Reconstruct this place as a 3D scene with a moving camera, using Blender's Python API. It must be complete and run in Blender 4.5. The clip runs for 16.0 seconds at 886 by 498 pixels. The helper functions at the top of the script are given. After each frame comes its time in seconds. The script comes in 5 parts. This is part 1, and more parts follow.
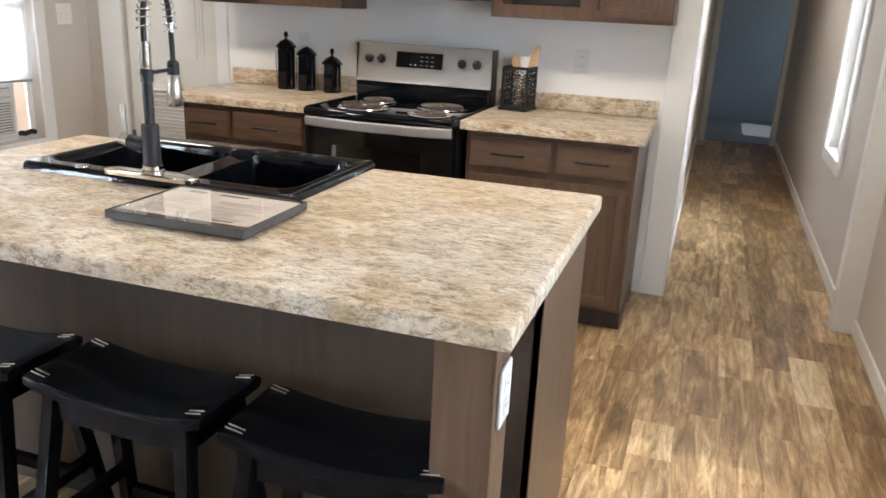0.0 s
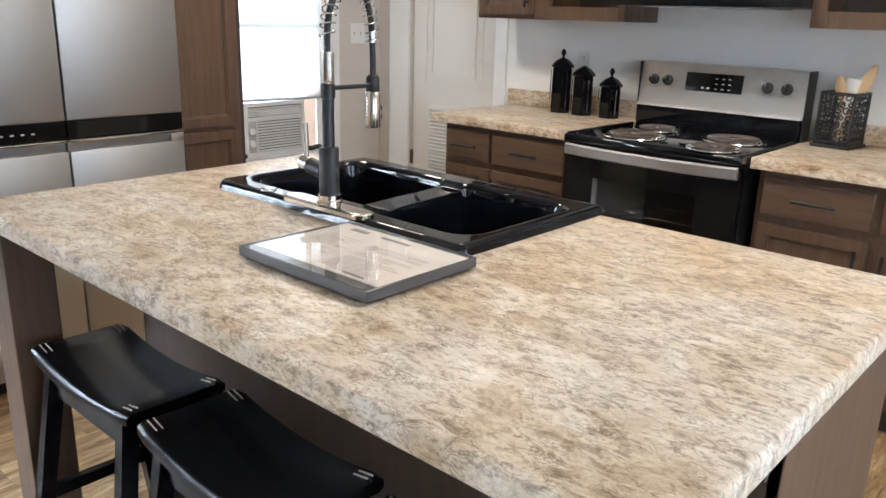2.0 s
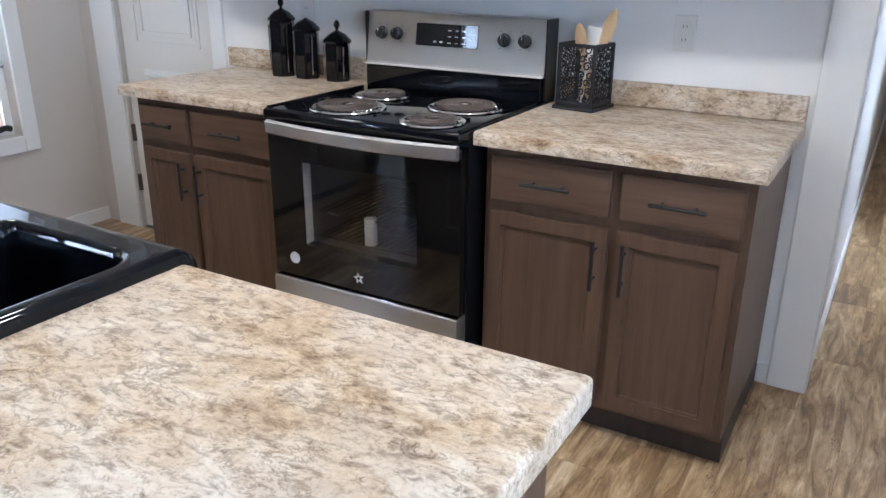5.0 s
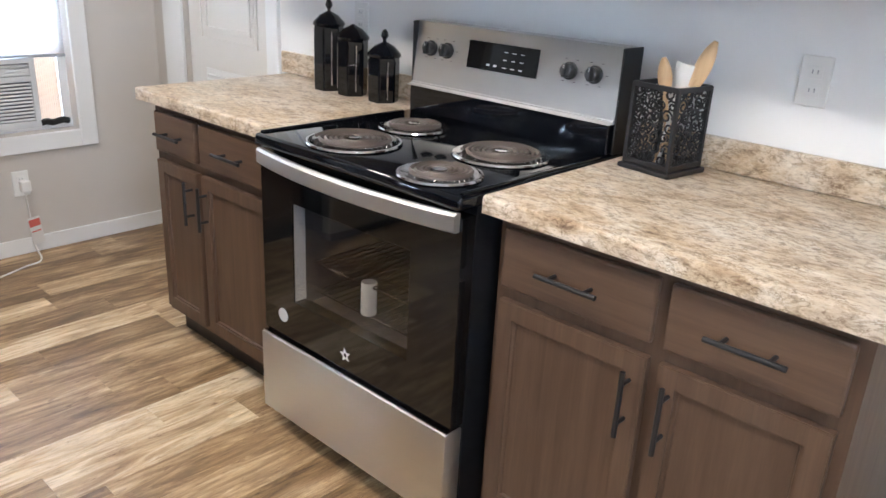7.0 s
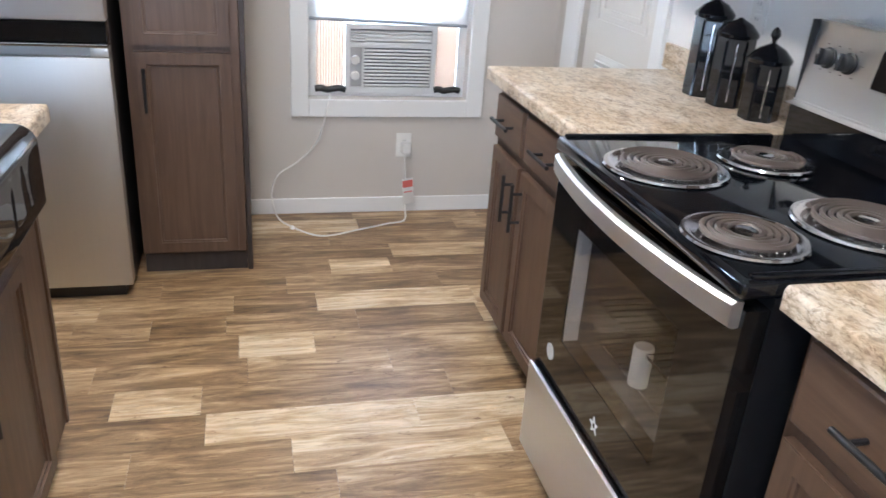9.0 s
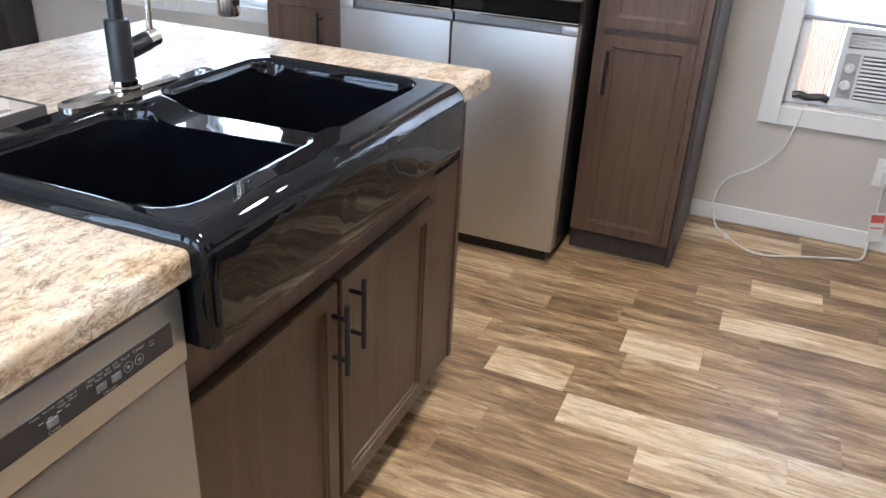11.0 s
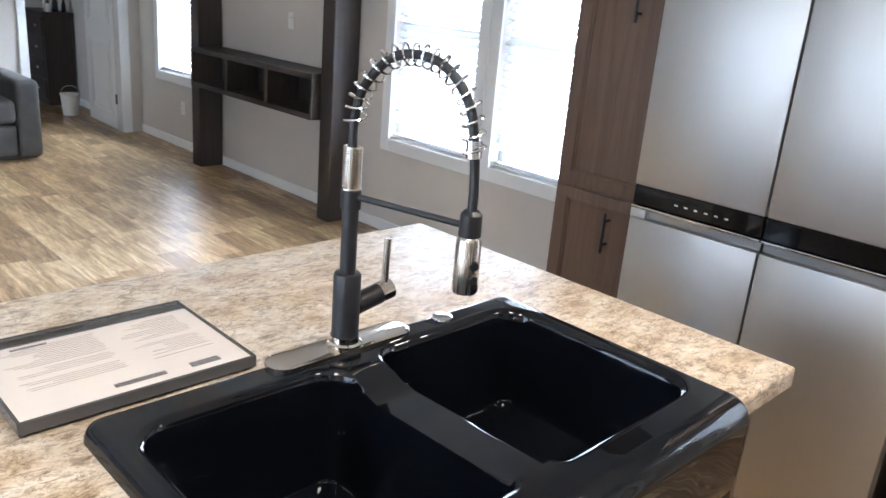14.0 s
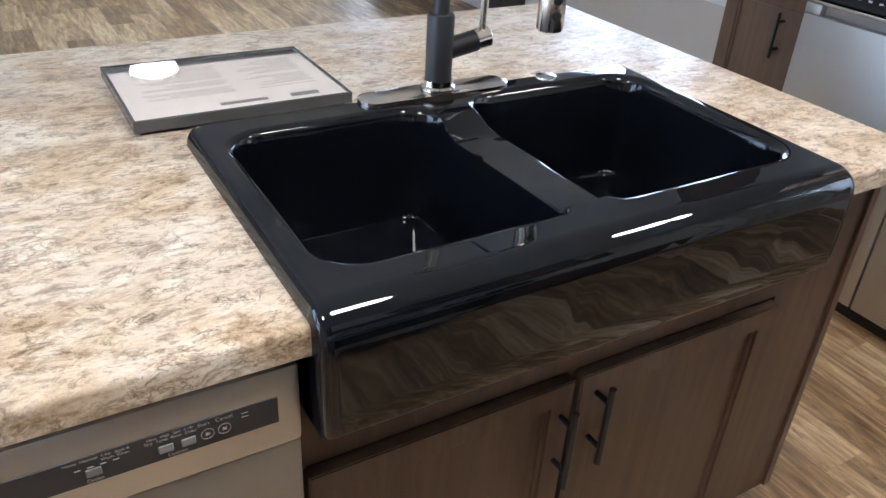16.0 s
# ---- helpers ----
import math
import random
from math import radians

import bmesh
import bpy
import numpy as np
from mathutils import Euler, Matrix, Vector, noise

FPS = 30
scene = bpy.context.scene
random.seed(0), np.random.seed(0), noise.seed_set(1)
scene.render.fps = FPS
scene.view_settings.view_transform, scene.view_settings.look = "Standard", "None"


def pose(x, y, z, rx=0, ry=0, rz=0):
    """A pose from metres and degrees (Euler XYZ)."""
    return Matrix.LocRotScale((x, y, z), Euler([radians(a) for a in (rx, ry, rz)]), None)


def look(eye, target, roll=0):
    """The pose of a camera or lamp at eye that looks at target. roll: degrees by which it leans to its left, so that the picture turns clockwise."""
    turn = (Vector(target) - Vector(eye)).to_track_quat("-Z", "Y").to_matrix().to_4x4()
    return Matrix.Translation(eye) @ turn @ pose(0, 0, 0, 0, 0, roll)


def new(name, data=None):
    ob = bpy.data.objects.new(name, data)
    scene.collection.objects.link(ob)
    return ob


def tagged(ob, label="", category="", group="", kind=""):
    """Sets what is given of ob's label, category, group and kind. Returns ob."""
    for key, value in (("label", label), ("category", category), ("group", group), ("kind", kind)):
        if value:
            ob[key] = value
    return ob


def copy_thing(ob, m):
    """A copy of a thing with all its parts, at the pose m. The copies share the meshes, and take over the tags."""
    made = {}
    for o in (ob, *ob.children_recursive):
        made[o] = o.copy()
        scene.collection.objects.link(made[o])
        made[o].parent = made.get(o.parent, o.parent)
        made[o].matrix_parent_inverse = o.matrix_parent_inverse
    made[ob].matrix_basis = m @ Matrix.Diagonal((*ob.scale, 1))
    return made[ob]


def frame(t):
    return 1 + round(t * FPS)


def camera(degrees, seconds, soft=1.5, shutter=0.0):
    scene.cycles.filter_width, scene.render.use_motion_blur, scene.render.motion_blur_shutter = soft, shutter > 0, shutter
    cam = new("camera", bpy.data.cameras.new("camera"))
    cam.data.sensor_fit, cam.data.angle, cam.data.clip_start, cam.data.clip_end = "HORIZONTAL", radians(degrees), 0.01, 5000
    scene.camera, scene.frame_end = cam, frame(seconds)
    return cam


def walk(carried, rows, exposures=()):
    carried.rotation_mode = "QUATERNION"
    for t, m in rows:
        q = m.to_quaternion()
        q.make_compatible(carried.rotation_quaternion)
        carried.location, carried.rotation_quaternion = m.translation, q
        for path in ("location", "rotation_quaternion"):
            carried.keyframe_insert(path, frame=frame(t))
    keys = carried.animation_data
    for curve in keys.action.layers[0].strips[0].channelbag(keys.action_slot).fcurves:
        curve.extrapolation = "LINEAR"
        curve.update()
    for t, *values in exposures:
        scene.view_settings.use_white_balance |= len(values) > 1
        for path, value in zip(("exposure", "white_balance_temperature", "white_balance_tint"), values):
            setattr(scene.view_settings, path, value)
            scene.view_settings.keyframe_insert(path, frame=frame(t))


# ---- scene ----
cam = camera(59.0, 16.0, shutter=0.15)
PATH = [
    (0, (-0.005, -0.03, 1.444), (-0.599, 1.781, 0.837), 2.7),
    (0.5, (0.048, 0.144, 1.433), (-0.842, 1.837, 0.849), 2.3),
    (1, (0.102, 0.284, 1.421), (-0.968, 1.875, 0.851), 2.3),
    (1.5, (0.043, 0.426, 1.409), (-1.148, 1.938, 0.866), 2.0),
    (2, (-0.014, 0.539, 1.396), (-1.291, 1.966, 0.818), 1.6),
    (2.5, (0.004, 0.667, 1.396), (-1.323, 2.017, 0.75), 1.1),
    (3, (0.061, 0.808, 1.391), (-1.259, 2.137, 0.689), 0.8),
    (3.5, (0.116, 0.914, 1.378), (-1.149, 2.279, 0.646), 0.4),
    (4, (0.097, 1.04, 1.377), (-1.044, 2.507, 0.638), 0.5),
    (4.5, (0.027, 1.208, 1.408), (-0.967, 2.786, 0.687), 0.4),
    (4.7, (0.014, 1.269, 1.412), (-0.925, 2.887, 0.705), 0.4),
    (6.8, (-0.032, 2.041, 1.42), (-1.217, 3.493, 0.721), 3.1),
    (7, (-0.036, 2.111, 1.419), (-1.287, 3.498, 0.705), 3.0),
    (7.5, (-0.014, 2.278, 1.411), (-1.427, 3.48, 0.664), 3.3),
    (8, (0.009, 2.439, 1.395), (-1.544, 3.437, 0.625), 4.0),
    (8.5, (-0.095, 2.56, 1.397), (-1.769, 3.318, 0.607), 4.1),
    (9, (-0.2, 2.629, 1.399), (-1.968, 3.097, 0.591), 4.0),
    (9.5, (-0.265, 2.704, 1.397), (-2.083, 2.774, 0.568), 3.7),
    (10, (-0.276, 2.8, 1.404), (-2.048, 2.468, 0.539), 3.5),
    (10.2, (-0.274, 2.816, 1.396), (-2.01, 2.377, 0.506), 3.5),
    (12.3, (-0.308, 2.812, 1.387), (-1.938, 1.963, 0.599), 2.6),
    (12.5, (-0.36, 2.772, 1.399), (-1.99, 1.895, 0.64), 2.8),
    (13, (-0.49, 2.648, 1.429), (-2.083, 1.653, 0.74), 3.3),
    (13.5, (-0.563, 2.592, 1.481), (-2.059, 1.439, 0.824), 3.8),
    (14, (-0.647, 2.653, 1.552), (-1.999, 1.32, 0.923), 4.9),
    (14.5, (-0.694, 2.731, 1.537), (-1.849, 1.259, 0.831), 5.6),
    (15, (-0.712, 2.779, 1.507), (-1.721, 1.287, 0.639), 5.2),
    (15.5, (-0.729, 2.812, 1.447), (-1.659, 1.336, 0.469), 4.0),
    (16, (-0.74, 2.82, 1.431), (-1.637, 1.362, 0.397), 3.5),
]
walk(cam, [(t, look(eye, target, roll)) for t, eye, target, roll in PATH], exposures=((0, -0.1, 6350, 10), (0.5, -0.05, 6000, 10), (1, -0.1, 5950, 10), (2.5, -0.17, 6150, 10), (3.5, -0.28, 5850, 10), (4.7, -0.25, 5300, 10), (7, 0.2, 5700, 10), (9, 0.23, 5450, 10), (10.2, 0.25, 5450, 10), (12.5, 0.25, 5500, 10), (13.5, 0.18, 5750, 10), (15, 0.0, 5800, 10), (16, -0.02, 5400, 10)))

# ---- world and light ----
world = bpy.data.worlds.new("sky")
scene.world = world
world.use_nodes = True
wn, wl = world.node_tree.nodes, world.node_tree.links
sky = wn.new("ShaderNodeTexSky")
sky.sky_type, sky.sun_disc = "NISHITA", False
sky.sun_elevation, sky.sun_rotation = radians(55), radians(100)
wl.new(sky.outputs[0], wn["Background"].inputs[0])
wn["Background"].inputs[1].default_value = 0.12
sun = new("sun", bpy.data.lights.new("sun", "SUN"))
sun.data.energy, sun.data.angle, sun.data.color = 2.5, radians(0.6), (1.0, 0.95, 0.88)
sun.matrix_world = look((6, -2, 9), (0, -1, 0))
DAY = 115.0       # glow of the bright haze seen through the windows
CAN = 17.0       # ceiling downlights, watts
DOME = 1.4      # living room dome light, watts


# ---- materials ----
def rgb(r, g, b):
    return (r, g, b, 1.0)


class Mat:
    """A node material under construction."""

    def __init__(self, name, color=(0.5, 0.5, 0.5), rough=0.5, metal=0.0, **more):
        self.m = bpy.data.materials.new(name)
        self.m.use_nodes = True
        self.n, self.l = self.m.node_tree.nodes, self.m.node_tree.links
        self.b = self.n["Principled BSDF"]
        self.b.inputs["Base Color"].default_value = rgb(*color)
        self.b.inputs["Roughness"].default_value = rough
        self.b.inputs["Metallic"].default_value = metal
        for key, value in more.items():
            self.b.inputs[key.replace("_", " ")].default_value = value

    def node(self, kind, **sets):
        nd = self.n.new(kind)
        for key, value in sets.items():
            nd.inputs[key].default_value = value
        return nd

    def coords(self, scale=(1, 1, 1), shift=None, rot=(0, 0, 0)):
        tc = self.n.new("ShaderNodeTexCoord")
        mp = self.n.new("ShaderNodeMapping")
        mp.inputs["Scale"].default_value = scale
        mp.inputs["Rotation"].default_value = rot
        self.l.new(tc.outputs["Object"], mp.inputs["Vector"])
        if shift is not None:
            self.l.new(shift, mp.inputs["Location"])
        return mp.outputs[0]

    def noise(self, vec, scale, detail=4.0, rough=0.55, warp=0.0):
        nd = self.node("ShaderNodeTexNoise", Scale=scale, Detail=detail, Roughness=rough, Distortion=warp)
        self.l.new(vec, nd.inputs["Vector"])
        return nd.outputs["Fac"]

    def ramp(self, fac, stops):
        nd = self.n.new("ShaderNodeValToRGB")
        el = nd.color_ramp.elements
        while len(el) < len(stops):
            el.new(0.5)
        for e, (at, c) in zip(el, stops):
            e.position = at
            e.color = rgb(*c) if len(c) == 3 else c
        self.l.new(fac, nd.inputs[0])
        return nd.outputs[0]

    def mix(self, fac, a, b, how="MIX"):
        nd = self.n.new("ShaderNodeMix")
        nd.data_type, nd.blend_type = "RGBA", how
        for sock, v in ((nd.inputs[0], fac), (nd.inputs[6], a), (nd.inputs[7], b)):
            if isinstance(v, bpy.types.NodeSocket):
                self.l.new(v, sock)
            elif isinstance(v, (int, float)):
                sock.default_value = v
            else:
                sock.default_value = rgb(*v)
        return nd.outputs[2]

    def math(self, how, a, b=0.0, c=0.0):
        nd = self.n.new("ShaderNodeMath")
        nd.operation = how
        for i, v in enumerate((a, b, c)):
            if isinstance(v, bpy.types.NodeSocket):
                self.l.new(v, nd.inputs[i])
            else:
                nd.inputs[i].default_value = v
        return nd.outputs[0]

    def color(self, sock):
        self.l.new(sock, self.b.inputs["Base Color"])
        return self

    def rough(self, sock, lo, hi):
        nd = self.node("ShaderNodeMapRange", **{"To Min": lo, "To Max": hi})
        self.l.new(sock, nd.inputs[0])
        self.l.new(nd.outputs[0], self.b.inputs["Roughness"])
        return self

    def bump(self, sock, strength=0.2, depth=0.002):
        nd = self.node("ShaderNodeBump", Strength=strength, Distance=depth)
        self.l.new(sock, nd.inputs["Height"])
        self.l.new(nd.outputs[0], self.b.inputs["Normal"])
        return self


def translucent(name, color, share, rough=0.6):
    """Thin cloth or paper that lets part of the light through."""
    k = Mat(name, color, rough)
    tr = k.n.new("ShaderNodeBsdfTranslucent")
    tr.inputs[0].default_value = rgb(*color)
    mx = k.n.new("ShaderNodeMixShader")
    mx.inputs[0].default_value = share
    k.l.new(k.b.outputs[0], mx.inputs[1])
    k.l.new(tr.outputs[0], mx.inputs[2])
    k.l.new(mx.outputs[0], k.n["Material Output"].inputs[0])
    return k.m


def glow(name, color, strength):
    m = bpy.data.materials.new(name)
    m.use_nodes = True
    n = m.node_tree.nodes
    n.remove(n["Principled BSDF"])
    e = n.new("ShaderNodeEmission")
    e.inputs[0].default_value, e.inputs[1].default_value = rgb(*color), strength
    m.node_tree.links.new(e.outputs[0], n["Material Output"].inputs[0])
    return m


def laminate_mat():
    k = Mat("stone_look_laminate", rough=0.35)
    k.b.inputs["Specular IOR Level"].default_value = 0.22
    v = k.coords((1.0, 1.5, 1.5), rot=(0, 0, 0.16))
    mid = k.noise(v, 9.0, 8, 0.66, 0.5)
    patch = k.noise(v, 4.0, 3, 0.5, 0.3)
    fleck = k.noise(k.coords((1.0, 1.9, 1.9), rot=(0, 0, 0.22)), 32.0, 8, 0.76, 0.5)
    speck = k.noise(k.coords((1.0, 1.8, 1.8), rot=(0, 0, 0.1)), 95.0, 5, 0.7, 0.3)
    ridge = k.math("ABSOLUTE", k.math("SUBTRACT", k.noise(k.coords((1.0, 2.0, 2.0), rot=(0, 0, 0.3)), 21.0, 7, 0.68, 0.6), 0.5))
    where = k.noise(v, 15.0, 4, 0.6, 0.3)
    c = k.ramp(mid, [(0.32, (0.40, 0.285, 0.18)), (0.45, (0.57, 0.45, 0.31)), (0.54, (0.655, 0.555, 0.43)), (0.68, (0.77, 0.71, 0.615))])
    c = k.mix(k.ramp(patch, [(0.42, (0, 0, 0)), (0.68, (0.45, 0.45, 0.45))]), c, (0.70, 0.67, 0.625))
    c = k.mix(0.66, c, k.ramp(fleck, [(0.35, (0.20, 0.15, 0.105)), (0.43, (0.52, 0.45, 0.37)), (0.49, (0.95, 0.935, 0.91)), (0.62, (1.10, 1.10, 1.09))]), "MULTIPLY")
    vein = k.mix(k.ramp(where, [(0.42, (0, 0, 0)), (0.56, (0.9, 0.9, 0.9))]), (1, 1, 1), k.ramp(ridge, [(0.0, (0.32, 0.25, 0.19)), (0.028, (1, 1, 1))]))
    c = k.mix(1.0, c, vein, "MULTIPLY")
    crack = k.math("ABSOLUTE", k.math("SUBTRACT", k.noise(k.coords((1.0, 1.7, 1.7), rot=(0, 0, 0.45)), 48.0, 6, 0.7, 1.1), 0.5))
    fine = k.mix(k.ramp(patch, [(0.40, (0.75, 0.75, 0.75)), (0.60, (0.1, 0.1, 0.1))]), (1, 1, 1), k.ramp(crack, [(0.0, (0.42, 0.34, 0.27)), (0.03, (1, 1, 1))]))
    c = k.mix(0.6, c, fine, "MULTIPLY")
    c = k.mix(0.4, c, k.ramp(speck, [(0.34, (0.45, 0.38, 0.31)), (0.46, (0.98, 0.97, 0.96))]), "MULTIPLY")
    k.color(c).rough(speck, 0.30, 0.44).bump(speck, 0.06, 0.0005)
    return k.m


def wood_mat(name, dark, light, axis="z", rough=0.42):
    k = Mat(name, rough=rough)
    s = {"z": (26, 26, 1.6), "x": (1.6, 26, 26), "y": (26, 1.6, 26)}[axis]
    oi = k.n.new("ShaderNodeObjectInfo")
    sh = k.math("MULTIPLY", oi.outputs["Random"], 9.0)
    v = k.coords(s, sh)
    g = k.noise(v, 1.5, 6, 0.6, 0.5)
    f = k.noise(v, 7.0, 4, 0.6, 0.2)
    blot = k.noise(k.coords((1, 1, 1), sh), 4.0, 3, 0.5)
    c = k.ramp(g, [(0.25, dark), (0.75, light)])
    c = k.mix(0.24, c, k.ramp(f, [(0.3, (0.55, 0.55, 0.55)), (0.65, (1, 1, 1))]), "MULTIPLY")
    c = k.mix(k.math("MULTIPLY", blot, 0.45), c, dark)
    k.color(c).rough(f, rough - 0.08, rough + 0.10).bump(f, 0.12, 0.0008)
    return k.m


def plank_mat(name, pale=0.0, island=False):
    k = Mat(name, rough=0.42)
    if island:
        rnd = k.n.new("ShaderNodeNewGeometry").outputs["Random Per Island"]
    else:
        rnd = k.n.new("ShaderNodeObjectInfo").outputs["Random"]
    sh = k.math("MULTIPLY", rnd, 37.0)
    v = k.coords((14, 1.7, 1), sh)
    vf = k.coords((42, 3.4, 1), sh)
    streak = k.noise(v, 1.8, 8, 0.70, 0.9)
    fine = k.noise(vf, 2.2, 6, 0.68, 0.6)
    blot = k.noise(k.coords((7, 2.2, 1), sh), 1.8, 5, 0.65, 0.9)
    scar = k.noise(k.coords((30, 7, 1), sh), 2.0, 6, 0.7, 1.0)
    tone = k.math("ADD", k.math("MULTIPLY", k.math("SUBTRACT", k.math("FRACT", k.math("MULTIPLY", rnd, 7.31)), 0.5), 0.26 if island else 0.20), k.math("MULTIPLY_ADD", k.math("SUBTRACT", streak, 0.5), 1.2, 0.52))
    tone = k.math("ADD", tone, k.math("MULTIPLY", k.math("SUBTRACT", blot, 0.5), 0.36))
    tone = k.math("ADD", tone, pale)
    c = k.ramp(tone, [(0.28, (0.118, 0.066, 0.030)), (0.42, (0.210, 0.128, 0.060)), (0.54, (0.320, 0.208, 0.106)), (0.67, (0.49, 0.350, 0.196)), (0.86, (0.70, 0.575, 0.40))])
    c = k.mix(0.50, c, k.ramp(fine, [(0.30, (0.36, 0.30, 0.25)), (0.48, (0.94, 0.93, 0.92)), (0.7, (1.18, 1.15, 1.1))]), "MULTIPLY")
    c = k.mix(0.8, c, k.ramp(scar, [(0.33, (0.40, 0.30, 0.25)), (0.41, (1, 1, 1)), (0.60, (1, 1, 1)), (0.70, (1.55, 1.48, 1.36))]), "MULTIPLY")
    k.color(c).rough(fine, 0.27, 0.45).bump(fine, 0.14, 0.0007)
    return k.m


def paint_mat(name, color, rough=0.6, amount=0.05):
    k = Mat(name, color, rough)
    v = k.coords()
    a = k.noise(v, 1.3, 3, 0.5)
    f = k.noise(v, 140.0, 3, 0.6)
    lo = tuple(c * (1 - amount) for c in color)
    k.color(k.ramp(a, [(0.3, lo), (0.7, color)])).bump(f, 0.06, 0.0006)
    k.rough(f, rough - 0.06, rough + 0.06)
    return k.m


def steel_mat(name, color, rough, axis="z"):
    k = Mat(name, color, rough, 1.0)
    s = {"z": (110, 110, 2.0), "x": (2.0, 110, 110), "y": (110, 2.0, 110)}[axis]
    g = k.noise(k.coords(s), 1.0, 3, 0.6)
    b = k.noise(k.coords(), 3.0, 2, 0.5)
    lo = tuple(c * 0.96 for c in color)
    c = k.mix(0.5, k.ramp(g, [(0.3, lo), (0.7, color)]), k.ramp(b, [(0.3, lo), (0.7, color)]))
    k.color(c).rough(g, rough - 0.015, rough + 0.02)
    return k.m


def gloss_mat(name, color, rough, smear=0.06, **more):
    k = Mat(name, color, rough, **more)
    s = k.noise(k.coords(), 9.0, 4, 0.6)
    k.rough(s, rough, rough + smear)
    return k.m


def leather_mat():
    k = Mat("grey_leather", rough=0.42)
    v = k.coords()
    f = k.noise(v, 160, 4, 0.6)
    b = k.noise(v, 5, 3, 0.5)
    k.color(k.ramp(b, [(0.3, (0.048, 0.046, 0.044)), (0.7, (0.085, 0.082, 0.079))])).bump(f, 0.25, 0.001).rough(f, 0.35, 0.55)
    return k.m


def stool_mat():
    k = Mat("black_painted_wood", rough=0.3)
    k.b.inputs["Specular IOR Level"].default_value = 0.13
    v = k.coords((1, 1, 1))
    g = k.noise(k.coords((4, 40, 40)), 1.5, 4, 0.6)
    w = k.noise(v, 30, 5, 0.7)
    c = k.ramp(w, [(0.70, (0.004, 0.004, 0.005)), (0.80, (0.035, 0.022, 0.014))])
    k.color(c).rough(g, 0.14, 0.28).bump(g, 0.06, 0.0005)
    return k.m


LAMINATE = laminate_mat()
DARK, LIGHT = (0.071, 0.040, 0.025), (0.154, 0.093, 0.058)
WOOD_V = wood_mat("brown_cabinet_wood", DARK, LIGHT, "z")
WOOD_H = wood_mat("brown_cabinet_wood_level", DARK, LIGHT, "x")
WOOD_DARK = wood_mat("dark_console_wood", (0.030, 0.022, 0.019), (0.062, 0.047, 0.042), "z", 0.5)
# cabinet wood darkened for the shade under the island overhang
WOOD_SHADE = wood_mat("shaded_panel_wood", (0.040, 0.026, 0.019), (0.075, 0.050, 0.037), "z")
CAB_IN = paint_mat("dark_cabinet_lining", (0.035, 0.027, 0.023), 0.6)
PLANK = plank_mat("vinyl_plank")
PLANK_PALE = plank_mat("vinyl_plank_pale", 0.20)
PLANK_FAR = plank_mat("vinyl_plank_joined", 0.0, True)
WALL = paint_mat("greige_wall_vinyl", (0.59, 0.55, 0.505))
WALL_COOL = paint_mat("pale_wall_vinyl", (0.85, 0.845, 0.835))
WALL_BLUE = paint_mat("blue_grey_wall", (0.30, 0.34, 0.38))
TRIM = paint_mat("white_trim_paint", (0.80, 0.80, 0.79), 0.4, 0.03)
DOOR_PAINT = paint_mat("cream_door_paint", (0.70, 0.67, 0.62), 0.4, 0.03)
CEIL = paint_mat("white_ceiling_texture", (0.78, 0.77, 0.75), 0.8)
CARPET = paint_mat("grey_carpet", (0.20, 0.22, 0.24), 0.95, 0.2)
STEEL = steel_mat("brushed_steel", (0.54, 0.535, 0.525), 0.46, "z")
STEEL_H = steel_mat("brushed_steel_level", (0.65, 0.645, 0.635), 0.42, "x")
# darker steel copy; the door recess's shade is put into its colour
STEEL_DARK = steel_mat("shaded_steel_pull", (0.34, 0.34, 0.34), 0.35, "y")
NICKEL = steel_mat("brushed_nickel", (0.70, 0.645, 0.575), 0.27, "z")
POLISHED = gloss_mat("polished_nickel", (0.74, 0.69, 0.62), 0.10, 0.08, Metallic=1.0)
CHROME = gloss_mat("chrome", (0.75, 0.75, 0.76), 0.08, 0.08, Metallic=1.0)
ENAMEL = gloss_mat("black_enamel", (0.0038, 0.0046, 0.0066), 0.035, 0.05)
rip = Mat("rippled_black_enamel", (0.0030, 0.0037, 0.0055), 0.03)
rip.b.inputs["Specular IOR Level"].default_value = 0.5
rip.bump(rip.noise(rip.coords((1.0, 0.8, 0.30)), 12.0, 0.0, 0.4, 0.5), 0.9, 0.0018)
ENAMEL_RIPPLED = rip.m
BLACK_GLASS = gloss_mat("black_oven_glass", (0.006, 0.006, 0.006), 0.03, 0.04)
BLACK_SIDE = gloss_mat("black_side_panel", (0.008, 0.008, 0.009), 0.28, 0.1)
BLACK_METAL = paint_mat("matt_black_metal", (0.014, 0.014, 0.016), 0.42, 0.2)
BLACK_PLASTIC = paint_mat("black_plastic", (0.012, 0.012, 0.013), 0.35, 0.2)
PANEL_GREY = paint_mat("dark_grey_panel", (0.035, 0.035, 0.038), 0.35, 0.1)
COIL = paint_mat("brown_coil_metal", (0.105, 0.082, 0.070), 0.4, 0.2)
STOOL = stool_mat()
WEAR = paint_mat("worn_bare_wood", (0.42, 0.36, 0.29), 0.7, 0.2)
PLASTIC = paint_mat("white_plastic", (0.78, 0.77, 0.74), 0.4, 0.04)
AC_PLASTIC = paint_mat("pale_grey_plastic", (0.66, 0.66, 0.66), 0.45, 0.05)
# grey that stands for the shade in outlet slots
SLOT = paint_mat("slot_shadow_plastic", (0.16, 0.16, 0.17), 0.6, 0.1)
PAPER = paint_mat("printed_cream_paper", (0.66, 0.60, 0.545), 0.7, 0.05)
INK = paint_mat("brown_ink", (0.24, 0.20, 0.18), 0.7, 0.05)
